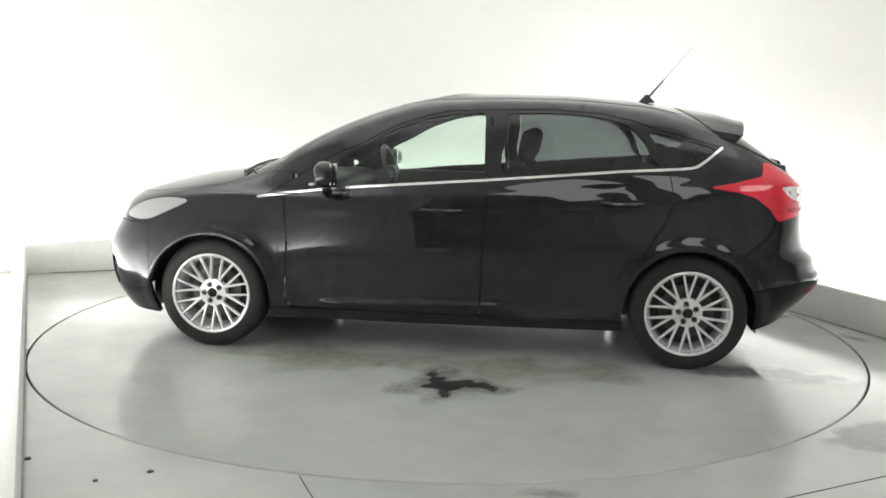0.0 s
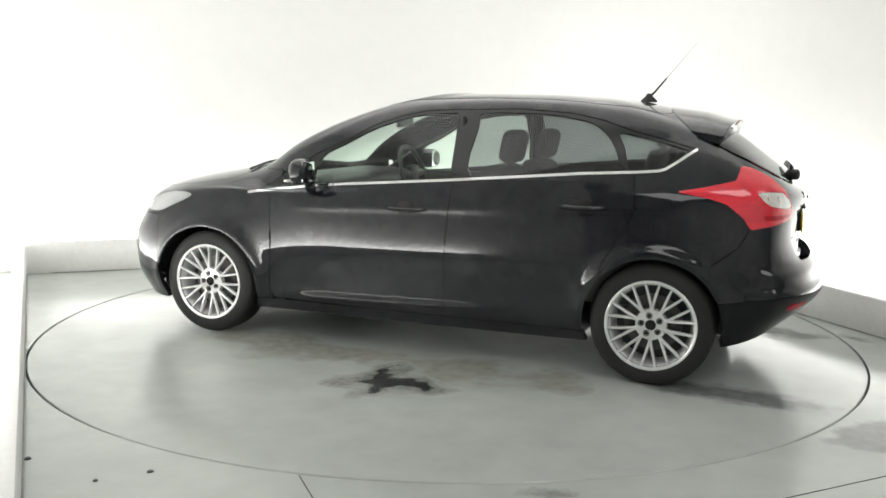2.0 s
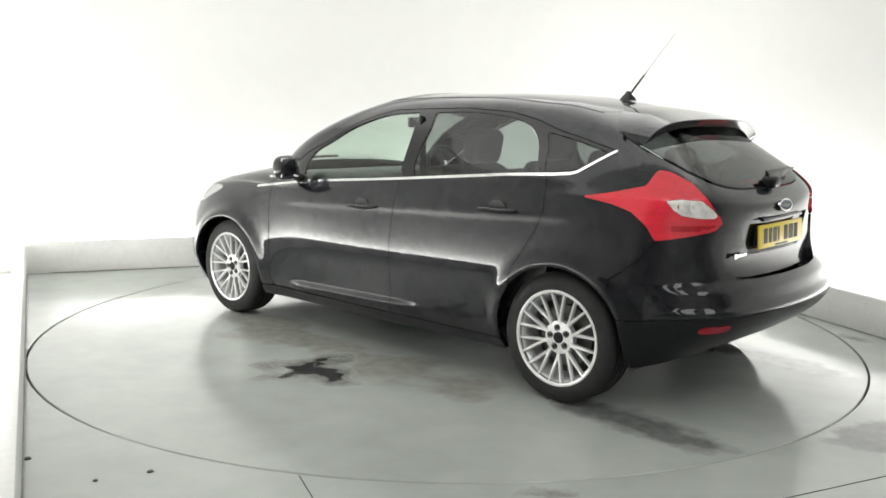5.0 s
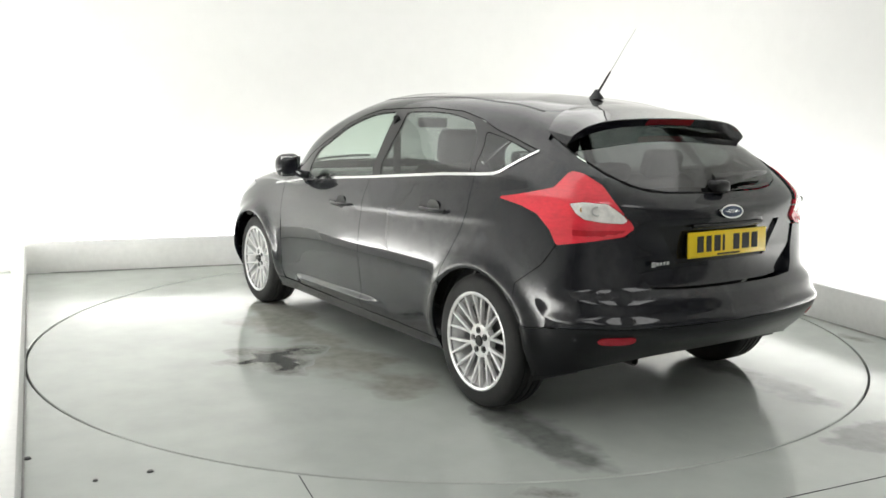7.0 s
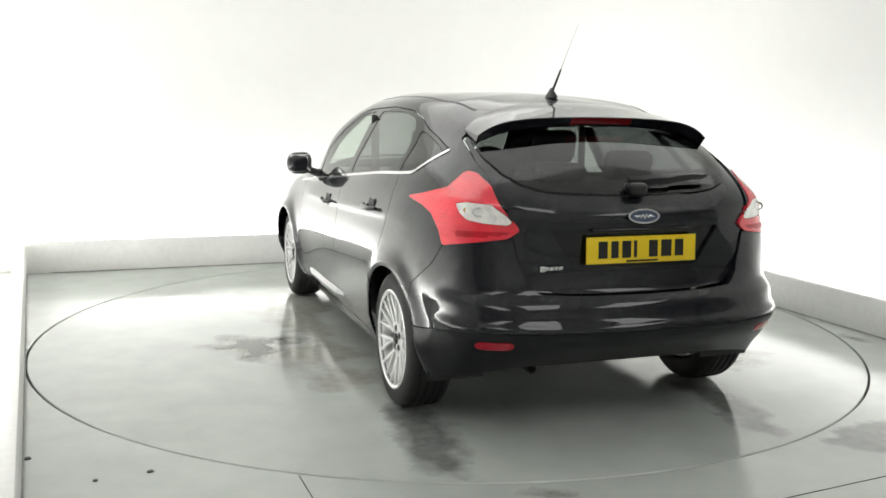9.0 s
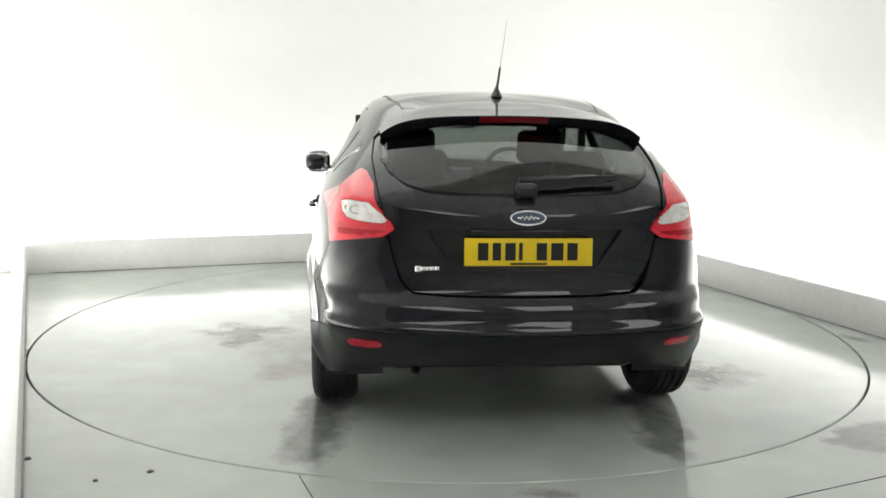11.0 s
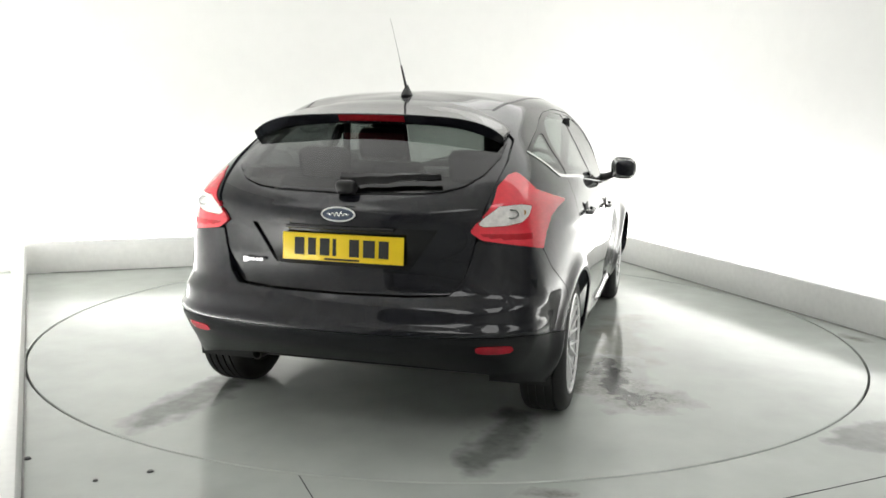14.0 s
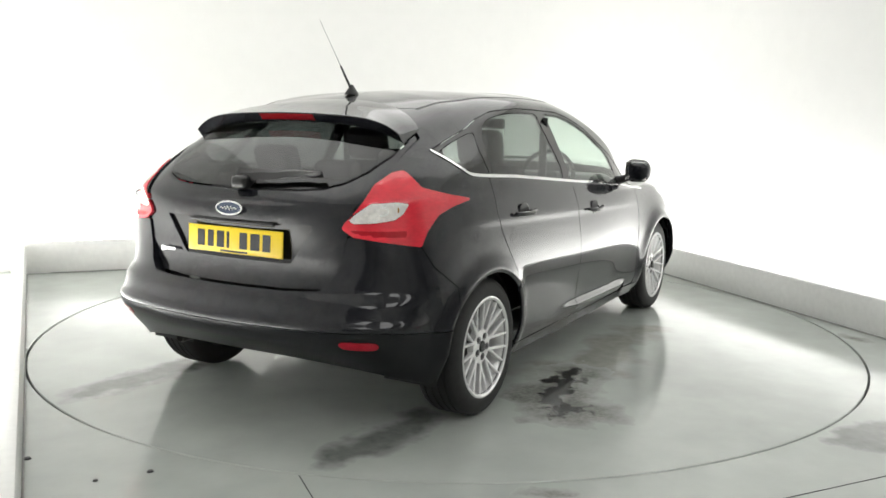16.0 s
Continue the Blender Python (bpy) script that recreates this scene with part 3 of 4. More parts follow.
tailgate = panel("tailgate", less(TAILGATE, TAIL_GLASS, LAMP, RECESS, ROOF), PAINT, car, depth=0.03, lift=-0.008, shift=tuck)


def sink(pts, nrm):
    pts = pts.copy()
    pts[:, 0] += 0.022
    return pts, nrm


panel("plate_recess", RECESS - 0.01, GLOSS_BLACK, tailgate, "black recess for the number plate", shift=sink)
SPLIT = 0.488 - 0.035 * np.clip((X + 1.95) / 0.25, 0, 1)
bumper = panel("rear_bumper", less(both(BUMPER, SPLIT - Z), TAILGATE, LAMP, ARCH), PAINT, car, depth=0.085)
REFLECTOR = only(X < -1.8, polygon_distance(np.abs(Y), Z, rounded([(.580, .422), (.64, .415), (.70, .418), (.706, .446), (.64, .450), (.583, .450)], 3)))
panel("lower_bumper", less(both(BUMPER, Z - SPLIT), ARCH), SATIN_BLACK, car, "satin black plastic lower bumper", depth=0.05)
front_bumper = panel("front_bumper", less(NOSE, BONNET, HEAD, ARCH, GRILLE, FOG), PAINT, car, depth=0.03)
panel("grille", GRILLE - 0.006, TRIM, front_bumper, lift=-0.02)
bulb_spots = []
for h in (LEFT_SIDE, RIGHT_SIDE):
    panel("front_wing", less(both(only(X > 0.5, 0.88 - X), h), FRONT_DOOR, SILL, ARCH, NOSE, BONNET, HEAD, DLO, SCREEN, only(Z > 1.0, np.full_like(X, -0.1))), PAINT, car, depth=0.03)
    fd = panel("front_door", less(both(FRONT_DOOR, h), DLO), PAINT, car)
    rd = panel("rear_door", less(both(REAR_DOOR, h), DLO, ARCH), PAINT, car)
    panel("sill", less(both(SILL, h), ARCH), PAINT, car, depth=0.03)
    REST = both(np.full_like(X, -0.1), h, -FRONT_DOOR, -REAR_DOOR, -SILL, -DLO, -TAILGATE, -BUMPER, -LAMP, -ROOF, -SCREEN, -BONNET, -NOSE, -HEAD, -ARCH, only(X > 0.86, np.where(Z < 1.0, 0.1, -0.1)) * (X > 0.86) + (X <= 0.86) * -0.1)
    panel("side_frame", REST + G, PAINT, car)
    panel("window_trim", less(both(DLO, h), FRONT_GLASS, REAR_GLASS, QUARTER_GLASS, gap=0.001), GLOSS_BLACK, car, "gloss black window frames and pillars", lift=-0.002)
    for name, field, mat, owner in (("front_window", FRONT_GLASS, GLASS, fd), ("rear_window_side", REAR_GLASS, DARK_GLASS, rd), ("quarter_window", QUARTER_GLASS, DARK_GLASS, car)):
        pane = panel(name.replace("_side", ""), both(field, h) + 0.001, mat, owner, depth=0.003, lift=-0.004)
        pane.visible_shadow = False
    panel("chrome_strip", both(CHROME_STRIP, h), CHROME, car, "bright chrome window strip", lift=0.004, depth=0.006)
    lamp = panel("tail_lamp", both(LAMP - 0.0035, h, 0.0015 - CLEAR_LENS), RED, car, "red tail lamp with a clear lens", lift=0.004, depth=0.03)
    panel("clear_lens", both(CLEAR_LENS, h), CLEAR, lamp, "clear reversing lens", lift=0.003, depth=0.01)
    i = int(np.argmin(np.where((h < 0) & (X < -1.2), (WRAP - 1.20) ** 2 + (Z - 0.952) ** 2, 9)))
    lens_at, lens_n = Vector(SKIN[i]), Vector(NORM[i])
    bulb_spots.append((lens_at, lens_n, lamp))
    panel("lamp_band", both(only(LAMP < -0.008, np.maximum(np.abs(Z - 0.866) - 0.012, np.abs(WRAP - 1.22) - 0.15)), h), LAMP_RIB, lamp, "ribbed darker band", lift=0.006, depth=0.004)
    head = panel("headlamp", less(both(HEAD, h), ARCH, gap=0.0015), HEADLAMP, car, "clear headlamp", depth=0.02)
    panel("reflector", both(REFLECTOR, h), REFLECTOR_RED, car, "red reflector", lift=0.003, depth=0.006)
    panel("fog_lamp_recess", both(FOG, h) - 0.004, TRIM, front_bumper, lift=-0.015)


for side in (1, -1):
    gutter = both(only(Z > 1.3, line_distance(X, Y * side, [(.30, .478), (.10, .512), (-.5, .532), (-.95, .512), (-1.27, .462)]) - 0.006), -Y * side)
    panel("roof_gutter", gutter, TRIM, roof, "black roof gutter strip", lift=0.0015, depth=0.006)


# ---- wheels ----
def spoke(bm, a0, r0, a1, r1, w0, w1, y0, y1, deep):
    """One tapered, ridged spoke from the hub to the rim."""
    p0 = Vector((r0 * math.cos(a0), y0, r0 * math.sin(a0)))
    p1 = Vector((r1 * math.cos(a1), y1, r1 * math.sin(a1)))
    d = (p1 - p0).normalized()
    s = d.cross(Vector((0, 1, 0))).normalized()
    up = Vector((0, 1, 0))
    rings = []
    for p, w in ((p0, w0), (p1, w1)):
        rings.append([bm.verts.new(p + s * w - up * deep), bm.verts.new(p + s * w - up * 0.004), bm.verts.new(p + s * w * 0.55), bm.verts.new(p - s * w * 0.55), bm.verts.new(p - s * w - up * 0.004), bm.verts.new(p - s * w - up * deep)])
    for k in range(6):
        bm.faces.new((rings[0][k], rings[0][(k + 1) % 6], rings[1][(k + 1) % 6], rings[1][k]))
    bm.faces.new(rings[0][::-1])
    bm.faces.new(rings[1])


def make_wheel():
    hub = new("wheel")
    hub.parent = car
    tread = []
    for y in (-0.052, -0.018, 0.018, 0.052):
        tread += [(0.3112, y - 0.006), (0.304, y - 0.005), (0.304, y + 0.005), (0.3112, y + 0.006)]
    tyre = [(0.212, -0.092), (0.226, -0.100), (0.245, -0.103), (0.268, -0.103), (0.287, -0.098), (0.301, -0.088), (0.309, -0.073)] + tread
    tyre += [(0.309, 0.073), (0.301, 0.088), (0.287, 0.098), (0.268, 0.103), (0.245, 0.103), (0.226, 0.100), (0.212, 0.092)]
    bm = lathe(tyre, 72)
    part("tyre", bm, RUBBER, hub, "black rubber tyre")
    rim = part("rim", lathe([(0.214, 0.100), (0.224, 0.104), (0.230, 0.102), (0.230, 0.092), (0.214, 0.086), (0.204, 0.075), (0.193, 0.03), (0.190, -0.095), (0.196, -0.097), (0.200, 0.02)], 72), ALLOY, hub, "silver alloy rim with ten forked spokes")
    for k in range(10):
        a = 2 * math.pi * (k + 0.5) / 10
        bm = bmesh.new()
        spoke(bm, a - 0.012, 0.086, a - 0.165, 0.221, 0.0078, 0.0060, 0.078, 0.099, 0.020)
        spoke(bm, a + 0.012, 0.086, a + 0.165, 0.221, 0.0078, 0.0060, 0.078, 0.099, 0.020)
        spoke(bm, a, 0.060, a, 0.094, 0.0120, 0.0095, 0.0755, 0.0795, 0.028)
        part("spoke", bm, ALLOY, rim, sharp=20)
    part("hub_face", lathe([(0.003, 0.078), (0.058, 0.077), (0.078, 0.074), (0.082, 0.045), (0.003, 0.045)], 40), ALLOY, rim)
    part("centre_cap", lathe([(0.001, 0.086), (0.022, 0.085), (0.027, 0.080), (0.027, 0.07), (0.001, 0.07)], 32), GLOSS_BLACK, rim, "dark centre cap")
    for k in range(5):
        a = 2 * math.pi * (k + 0.1) / 5
        bm = lathe([(0.001, 0.081), (0.008, 0.081), (0.0105, 0.079), (0.0105, 0.07), (0.001, 0.07)], 16)
        lathe([(0.0125, 0.0795), (0.0165, 0.0795), (0.0165, 0.07), (0.0125, 0.07)], 16, bm)
        bmesh.ops.translate(bm, verts=bm.verts, vec=(0.048 * math.cos(a), 0, 0.048 * math.sin(a)))
        part("wheel_nut", bm, TRIM, rim, "dark wheel nut")
    part("brake_disc", lathe([(0.03, 0.01), (0.145, 0.01), (0.145, -0.012), (0.03, -0.012)], 48), vary(material("brake_steel", (0.10, 0.097, 0.093), 0.45, 0.6), (20, 120), (0.15, 0.1)), hub, "grey steel brake disc")
    part("brake_drum", lathe([(0.001, -0.02), (0.188, -0.02), (0.188, -0.09), (0.001, -0.09)], 40), TRIM, hub)
    return hub


hub = make_wheel()
spots = [(AXLE_F, 1, 8), (AXLE_R, 1, 0), (AXLE_F, -1, 20), (AXLE_R, -1, 33)]
for i, (x, side, spin) in enumerate(spots):
    m = pose(x, side * (TRACK - 0.002 if x > 0 else TRACK - 0.016), TYRE_R, 0, 0, 0 if side > 0 else 180) @ pose(0, 0, 0, 0, spin, 0)
    if i == 0:
        hub.matrix_basis = m
    else:
        copy_thing(hub, m)

# wheel housings and the floor pan
for x in (AXLE_F, AXLE_R):
    for side in (1, -1):
        bm = bmesh.new()
        rows = []
        for k in range(25):
            a = radians(-15 + 210 * k / 24)
            rows.append([bm.verts.new((x + 0.37 * math.cos(a), side * y, 0.305 + 0.37 * math.sin(a))) for y in (0.822, 0.56)])
        for a, b in zip(rows, rows[1:]):
            bm.faces.new((a[0], a[1], b[1], b[0]))
        centre = bm.verts.new((x, side * 0.56, 0.32))
        for a, b in zip(rows, rows[1:]):
            bm.faces.new((a[1], centre, b[1]))
        part("wheel_housing", bm, TRIM, car)
bm = box_bm(1.75, 1.50, 0.13, (0, 0, 0.30), 0.03)
box_bm(0.75, 1.08, 0.14, (1.3, 0, 0.31), 0.03, bm=bm)
box_bm(0.80, 1.08, 0.16, (-1.35, 0, 0.325), 0.03, bm=bm)
part("floor_pan", bm, TRIM, car, "dark underbody")
bm = box_bm(0.28, 1.00, 0.05, (-1.80, 0, 0.36), 0.02)
part("rear_tray", bm, TRIM, car)
part("exhaust_pipe", lathe([(0.019, 0.0), (0.022, 0.0), (0.022, 0.3), (0.019, 0.3)], 20), vary(material("exhaust_steel", (0.06, 0.058, 0.055), 0.45, 0.8), (15, 80), (0.2, 0.1)), car, "short steel exhaust pipe").matrix_basis = pose(-1.895, 0.43, 0.295, 0, 0, -90)


# ---- spoiler, brake light, wiper, plate, badges ----
def spoiler():
    bm = bmesh.new()
    rings = []
    n = 44
    for k in range(n + 1):
        v = -1 + 2 * k / n
        a = abs(v)
        y = 0.575 * v
        drop = 0.025 * a ** 2 + 0.060 * a ** 7
        tip_x = -1.645 + 0.045 * a ** 3
        thick = (0.034 + 0.018 * a ** 2 + 0.012 * a ** 6) * (1 - 0.4 * a ** 12)
        front_x = -1.27 - 0.16 * a ** 3
        p, _ = skin_at(front_x, y, "top")
        z0 = p.z + 0.003
        zt = 1.338 - drop
        mid_x = front_x * 0.45 + tip_x * 0.55
        zm = z0 * 0.45 + zt * 0.55 + 0.010 * (1 - a ** 4)
        loop = [(front_x, z0 - 0.012), (front_x - 0.012, z0), (mid_x, zm), (tip_x + 0.03, zt + 0.0015), (tip_x + 0.003, zt), (tip_x, zt - 0.004), (tip_x + 0.020 + 0.3 * thick, zt - thick), (tip_x + 0.040 + 0.3 * thick, zt - thick - 0.004), (tip_x + 0.12, zt - thick - 0.008 - 0.004 * (1 - a)), (front_x - 0.03, z0 - 0.045)]
        rings.append([bm.verts.new((x, y, z)) for x, z in loop])
    for a, b in zip(rings, rings[1:]):
        m = len(a)
        for i in range(m):
            bm.faces.new((a[i], a[(i + 1) % m], b[(i + 1) % m], b[i]))
    bm.faces.new(rings[0])
    bm.faces.new(rings[-1][::-1])
    return part("roof_spoiler", bm, PAINT, tailgate, "gloss black roof spoiler", sharp=24)


sp = spoiler()
bm = bmesh.new()
rows = []
for k in range(13):
    y = -0.15 + 0.3 * k / 12
    a = abs(y) / 0.575
    z = 1.338 - 0.030 * a ** 2
    rows.append([bm.verts.new((x, y, zz)) for x, zz in ((-1.628, z - 0.006), (-1.6455, z - 0.006), (-1.6240, z - 0.030), (-1.610, z - 0.034))])
for a, b in zip(rows, rows[1:]):
    for i in range(4):
        bm.faces.new((a[i], a[(i + 1) % 4], b[(i + 1) % 4], b[i]))
bm.faces.new(rows[0])
bm.faces.new(rows[-1][::-1])
part("brake_light", bm, vary(material("dark_red_lens", (0.22, 0.008, 0.012), 0.12), (30, 90), (0.1, 0.05)), sp, "dark red high brake light")

bm = bmesh.new()
p, n = skin_at(0.0, 1.045, "tail")
rows = []
for k in range(11):
    u = k / 10
    y = 0.03 - 0.42 * u
    q, n = skin_at(y, 1.046 + 0.022 * u, "tail")
    w = 0.023 * (1 - u) ** 0.7 + 0.006
    c = q + n * 0.034
    up = Vector((0.35, 0, 1)).normalized()
    rows.append([bm.verts.new(c + up * w), bm.verts.new(c + n * 0.012), bm.verts.new(c - up * w), bm.verts.new(c - n * 0.022)])
for a, b in zip(rows, rows[1:]):
    for i in range(4):
        bm.faces.new((a[i], a[(i + 1) % 4], b[(i + 1) % 4], b[i]))
bm.faces.new(rows[0])
bm.faces.new(rows[-1][::-1])
box_bm(0.075, 0.085, 0.058, p + Vector((-0.022, -0.005, 0.0)), 0.02, 3, bm=bm)
part("rear_wiper", bm, TRIM, tailgate, "black plastic rear wiper")

plate_m = pose(-1.995, -0.010, 0.800, 0, -3, 180)
bm = box_bm(0.008, 0.52, 0.112, (0, 0, 0), 0.003, m=None)
plate = part("number_plate", bm, YELLOW, tailgate, "yellow number plate with black bars")
plate.matrix_basis = plate_m
for k, wide in enumerate((0.042, 0.034, 0.042, 0.015, 0.0, 0.042, 0.050, 0.042)):
    if wide:
        bar = part("character_bar", box_bm(0.002, wide, 0.070, (0.0048, 0, 0.002), 0.0008, 1), BLACK, plate)
        bar.matrix_basis = pose(0, (-0.185, -0.130, -0.075, -0.033, 0, 0.052, 0.115, 0.177)[k], 0)
part("maker_bar", box_bm(0.002, 0.15, 0.008, (0.0048, 0, -0.047), 0.0008, 1), BLACK, plate)
p, n = skin_at(0.0, 0.795, "tail")
part("plate_mount", box_bm(0.05, 0.46, 0.09, (p.x + 0.028, 0, 0.80), 0.006), TRIM, tailgate)
p, n = skin_at(0.0, 0.882, "tail")
part("tailgate_handle", box_bm(0.022, 0.46, 0.018, (p.x + 0.009, 0, 0.882), 0.007, 3), GLOSS_BLACK, tailgate, "gloss black grip over the plate")


def oval(a, b, thick, centre, n, bm=None, inner=None, sides=40):
    """An oval disc or ring facing n."""
    bm = bm or bmesh.new()
    side = Vector((0, 1, 0))
    up = Vector(n).cross(side).normalized()
    rows = []
    for k in range(sides):
        c, s = math.cos(2 * math.pi * k / sides), math.sin(2 * math.pi * k / sides)
        outer = Vector(centre) + side * a * c + up * b * s
        core = Vector(centre) + (side * (a - inner) * c + up * (b - inner) * s if inner else Vector((0, 0, 0)))
        rows.append([bm.verts.new(core), bm.verts.new(core + Vector(n) * thick), bm.verts.new(outer + Vector(n) * thick), bm.verts.new(outer)])
    for k in range(sides):
        p0, p1 = rows[k], rows[(k + 1) % sides]
        for i in range(3):
            bm.faces.new((p0[i], p0[i + 1], p1[i + 1], p1[i]))
    bmesh.ops.remove_doubles(bm, verts=bm.verts, dist=1e-6)
    return bm


p, n = skin_at(0.005, 0.940, "tail")
badge = part("badge", oval(0.070, 0.029, 0.006, p, n), BLUE, tailgate, "oval badge with a chrome rim")
part("badge_rim", oval(0.073, 0.031, 0.009, p, n, inner=0.007), CHROME, badge, "chrome rim")
wave = [p + n * 0.0075 + Vector((0, 0.046 - 0.092 * k / 24, 0.009 * math.sin(k * 1.35) * (1 - (k / 12 - 1) ** 2))) for k in range(25)]
part("badge_flourish", tube(wave, 0.0032, 6), CHROME, badge, "chrome flourish")
q0, q1 = skin_at(0.440, 0.728, "tail")[0], skin_at(0.335, 0.728, "tail")[0]
m = skin_at(0.39, 0.728, "tail")[1]
for u, wide, high in ((0.06, 0.024, 0.024), (0.27, 0.017, 0.015), (0.46, 0.016, 0.015), (0.65, 0.016, 0.015), (0.85, 0.018, 0.015)):
    part("model_badge_bar", box_bm(0.006, wide, high, q0.lerp(q1, u) + m * 0.004, 0.002, 1), CHROME, tailgate, "small chrome badge bar")

for at, n, lamp in bulb_spots:
    turn_at = at + Vector((0.045, 0.035 * (1 if at.y > 0 else -1), 0.004))
    part("turn_bulb", oval(0.016, 0.013, 0.006, turn_at, n, sides=20), vary(material("amber_bulb", (0.55, 0.30, 0.10), 0.15), (30, 90), (0.1, 0.05)), lamp, "amber bulb behind the lens")
    part("bulb_ring", oval(0.030, 0.020, 0.008, at, n, inner=0.006, sides=24), CHROME, lamp, "bright lens ring")

# antenna on the roof
bm = lathe([(0.001, 0.0), (0.034, 0.0), (0.030, 0.012), (0.016, 0.032), (0.007, 0.05), (0.001, 0.05)], 20)
bmesh.ops.scale(bm, vec=(1.5, 1, 0.8), verts=bm.verts)
base_p, base_n = skin_at(-1.13, 0.0, "top")
ant = part("antenna", bm, TRIM, car, "thin black roof antenna")
ant.matrix_basis = Matrix.Translation(base_p) @ pose(0, 0, 0, 90, 0, 0)
tip = Vector((-1.385, 0.0, 1.765))
foot = base_p + Vector((-0.012, 0, 0.035))
mast = tube([foot, foot.lerp(tip, 0.33), foot.lerp(tip, 0.34), tip], 0.0065, 8, taper=[1.0, 0.75, 0.18, 0.09])
mast = part("antenna_mast", mast, TRIM, ant)
mast.matrix_parent_inverse = ant.matrix_basis.inverted()

# mirrors, handles, indicator
for side in (1, -1):
    my = side * 0.938
    bm = box_bm(0.125, 0.165, 0.150, (0.655, my, 1.012), 0.056, 6)
    for v in bm.verts:
        f = (side * v.co.y - 0.84) / 0.17
        v.co.z -= 0.010 * max(0, f) * (1 if v.co.z > 1.0 else -0.3)
        v.co.x -= 0.03 * max(0, f)
    mirror = part("door_mirror", bm, PAINT, car, "black door mirror")
    part("mirror_glass", box_bm(0.006, 0.130, 0.114, (0.590, my, 1.010), 0.0028, 2), CHROME, mirror, "silvered mirror glass")
    part("indicator", box_bm(0.030, 0.10, 0.014, (0.700, my + side * 0.01, 0.956), 0.006, 2), CLEAR, mirror, "clear indicator strip")
    bm = tube([(0.68, side * 0.77, 0.935), (0.675, side * 0.82, 0.945), (0.665, side * 0.87, 0.965)], 0.026, 10, taper=[1.3, 1.0, 0.9])
    part("mirror_arm", bm, TRIM, mirror)
    for x0, z0 in ((0.02, 0.832), (-0.955, 0.896)):
        p, n = skin_at(x0, z0, "side", side)
        cup = lathe([(0.001, -0.010), (0.030, -0.008), (0.045, 0.002), (0.047, 0.0045), (0.001, 0.0045)], 28)
        bmesh.ops.scale(cup, vec=(1.15, 0.5, 0.8), verts=cup.verts)
        o = part("handle_cup", cup, BLACK, car, "dark finger recess")
        o.matrix_basis = Matrix.Translation(p) @ pose(0, 0, 0, 0, 0, 0 if side > 0 else 180)
        pts = []
        for k in range(9):
            u = -1 + 2 * k / 8
            pts.append((p.x - 0.005 + 0.112 * u, p.y + side * (0.012 + 0.022 * (1 - u ** 4)), p.z - 0.006 - 0.004 * (1 - u * u)))
        o = part("door_handle", tube(pts, 0.0115, 10, taper=[0.75, 0.95, 1, 1, 1, 1, 1, 0.95, 0.75]), PAINT, car, "black pull handle")

# windscreen wiper over the cowl
bm = tube([skin_at(x, y, "top")[0] + Vector((0, 0, 0.012)) for x, y in ((1.22, 0.56), (1.20, 0.40), (1.19, 0.22), (1.20, 0.05))], 0.009, 6)
part("front_wiper", bm, TRIM, car, "black windscreen wiper")


# ---- inside the car ----
def cushion(sx, sy, sz, m, bm=None, bevel=0.05):
    return box_bm(sx, sy, sz, (0, 0, 0), min(bevel, 0.45 * min(sx, sy, sz)), 4, bm=bm, m=m)


def car_seat(x, y, lean=18, width=0.48):
    seat = new("seat")
    seat.parent = car
    part("seat_cushion", cushion(0.50, width, 0.16, pose(x, y, 0.47, 0, -6, 0)), FABRIC, seat)
    part("seat_back", cushion(0.14, width, 0.60, pose(x - 0.33, y, 0.77, 0, -lean, 0)), FABRIC, seat)
    part("headrest", cushion(0.10, 0.27, 0.19, pose(x - 0.455, y, 1.165, 0, -lean + 6, 0), bevel=0.045), FABRIC, seat, "dark fabric headrest")
    for d in (-0.06, 0.06):
        part("headrest_post", tube([(x - 0.42, y + d, 1.02), (x - 0.445, y + d, 1.10)], 0.007, 8), CHROME, seat)
    seat["label"] = "dark fabric car seat"
    return seat


for y in (0.37, -0.37):
    car_seat(0.02, y)
bench = new("rear_bench")
bench.parent = car
part("bench_cushion", cushion(0.50, 1.24, 0.16, pose(-0.82, 0, 0.48, 0, -6, 0)), FABRIC, bench)
part("bench_back", cushion(0.15, 1.24, 0.58, pose(-1.14, 0, 0.76, 0, -20, 0)), FABRIC, bench)
for y in (0.38, 0, -0.38):
    part("headrest", cushion(0.09, 0.26, 0.15 if y else 0.10, pose(-1.245, y, 1.10 if y else 1.06, 0, -16, 0), bevel=0.04), FABRIC, bench)
bm = box_bm(0.42, 1.32, 0.26, (0.88, 0, 0.83), 0.09, 4)
dash = part("dashboard", bm, TRIM, car, "dark grey dashboard")
bm = tube([(0.52 + 0.06 * math.sin(a), -0.37 + 0.185 * math.cos(a), 0.93 + 0.185 * math.sin(a)) for a in [2 * math.pi * k / 32 for k in range(32)]], 0.015, 8, closed=True)
wheel_ob = part("steering_wheel", bm, TRIM, car, "dark steering wheel")
bm = box_bm(0.05, 0.34, 0.05, (0.53, -0.37, 0.93), 0.02, 3)
box_bm(0.06, 0.13, 0.12, (0.53, -0.37, 0.93), 0.025, 3, bm=bm)
part("wheel_boss", bm, TRIM, wheel_ob)
part("rear_view_mirror", box_bm(0.03, 0.22, 0.065, (0.42, 0.0, 1.285), 0.012, 3), BLACK, car, "black inside mirror")
part("parcel_shelf", box_bm(0.50, 1.10, 0.02, (-1.50, 0, 0.965), 0.006), FABRIC, car)
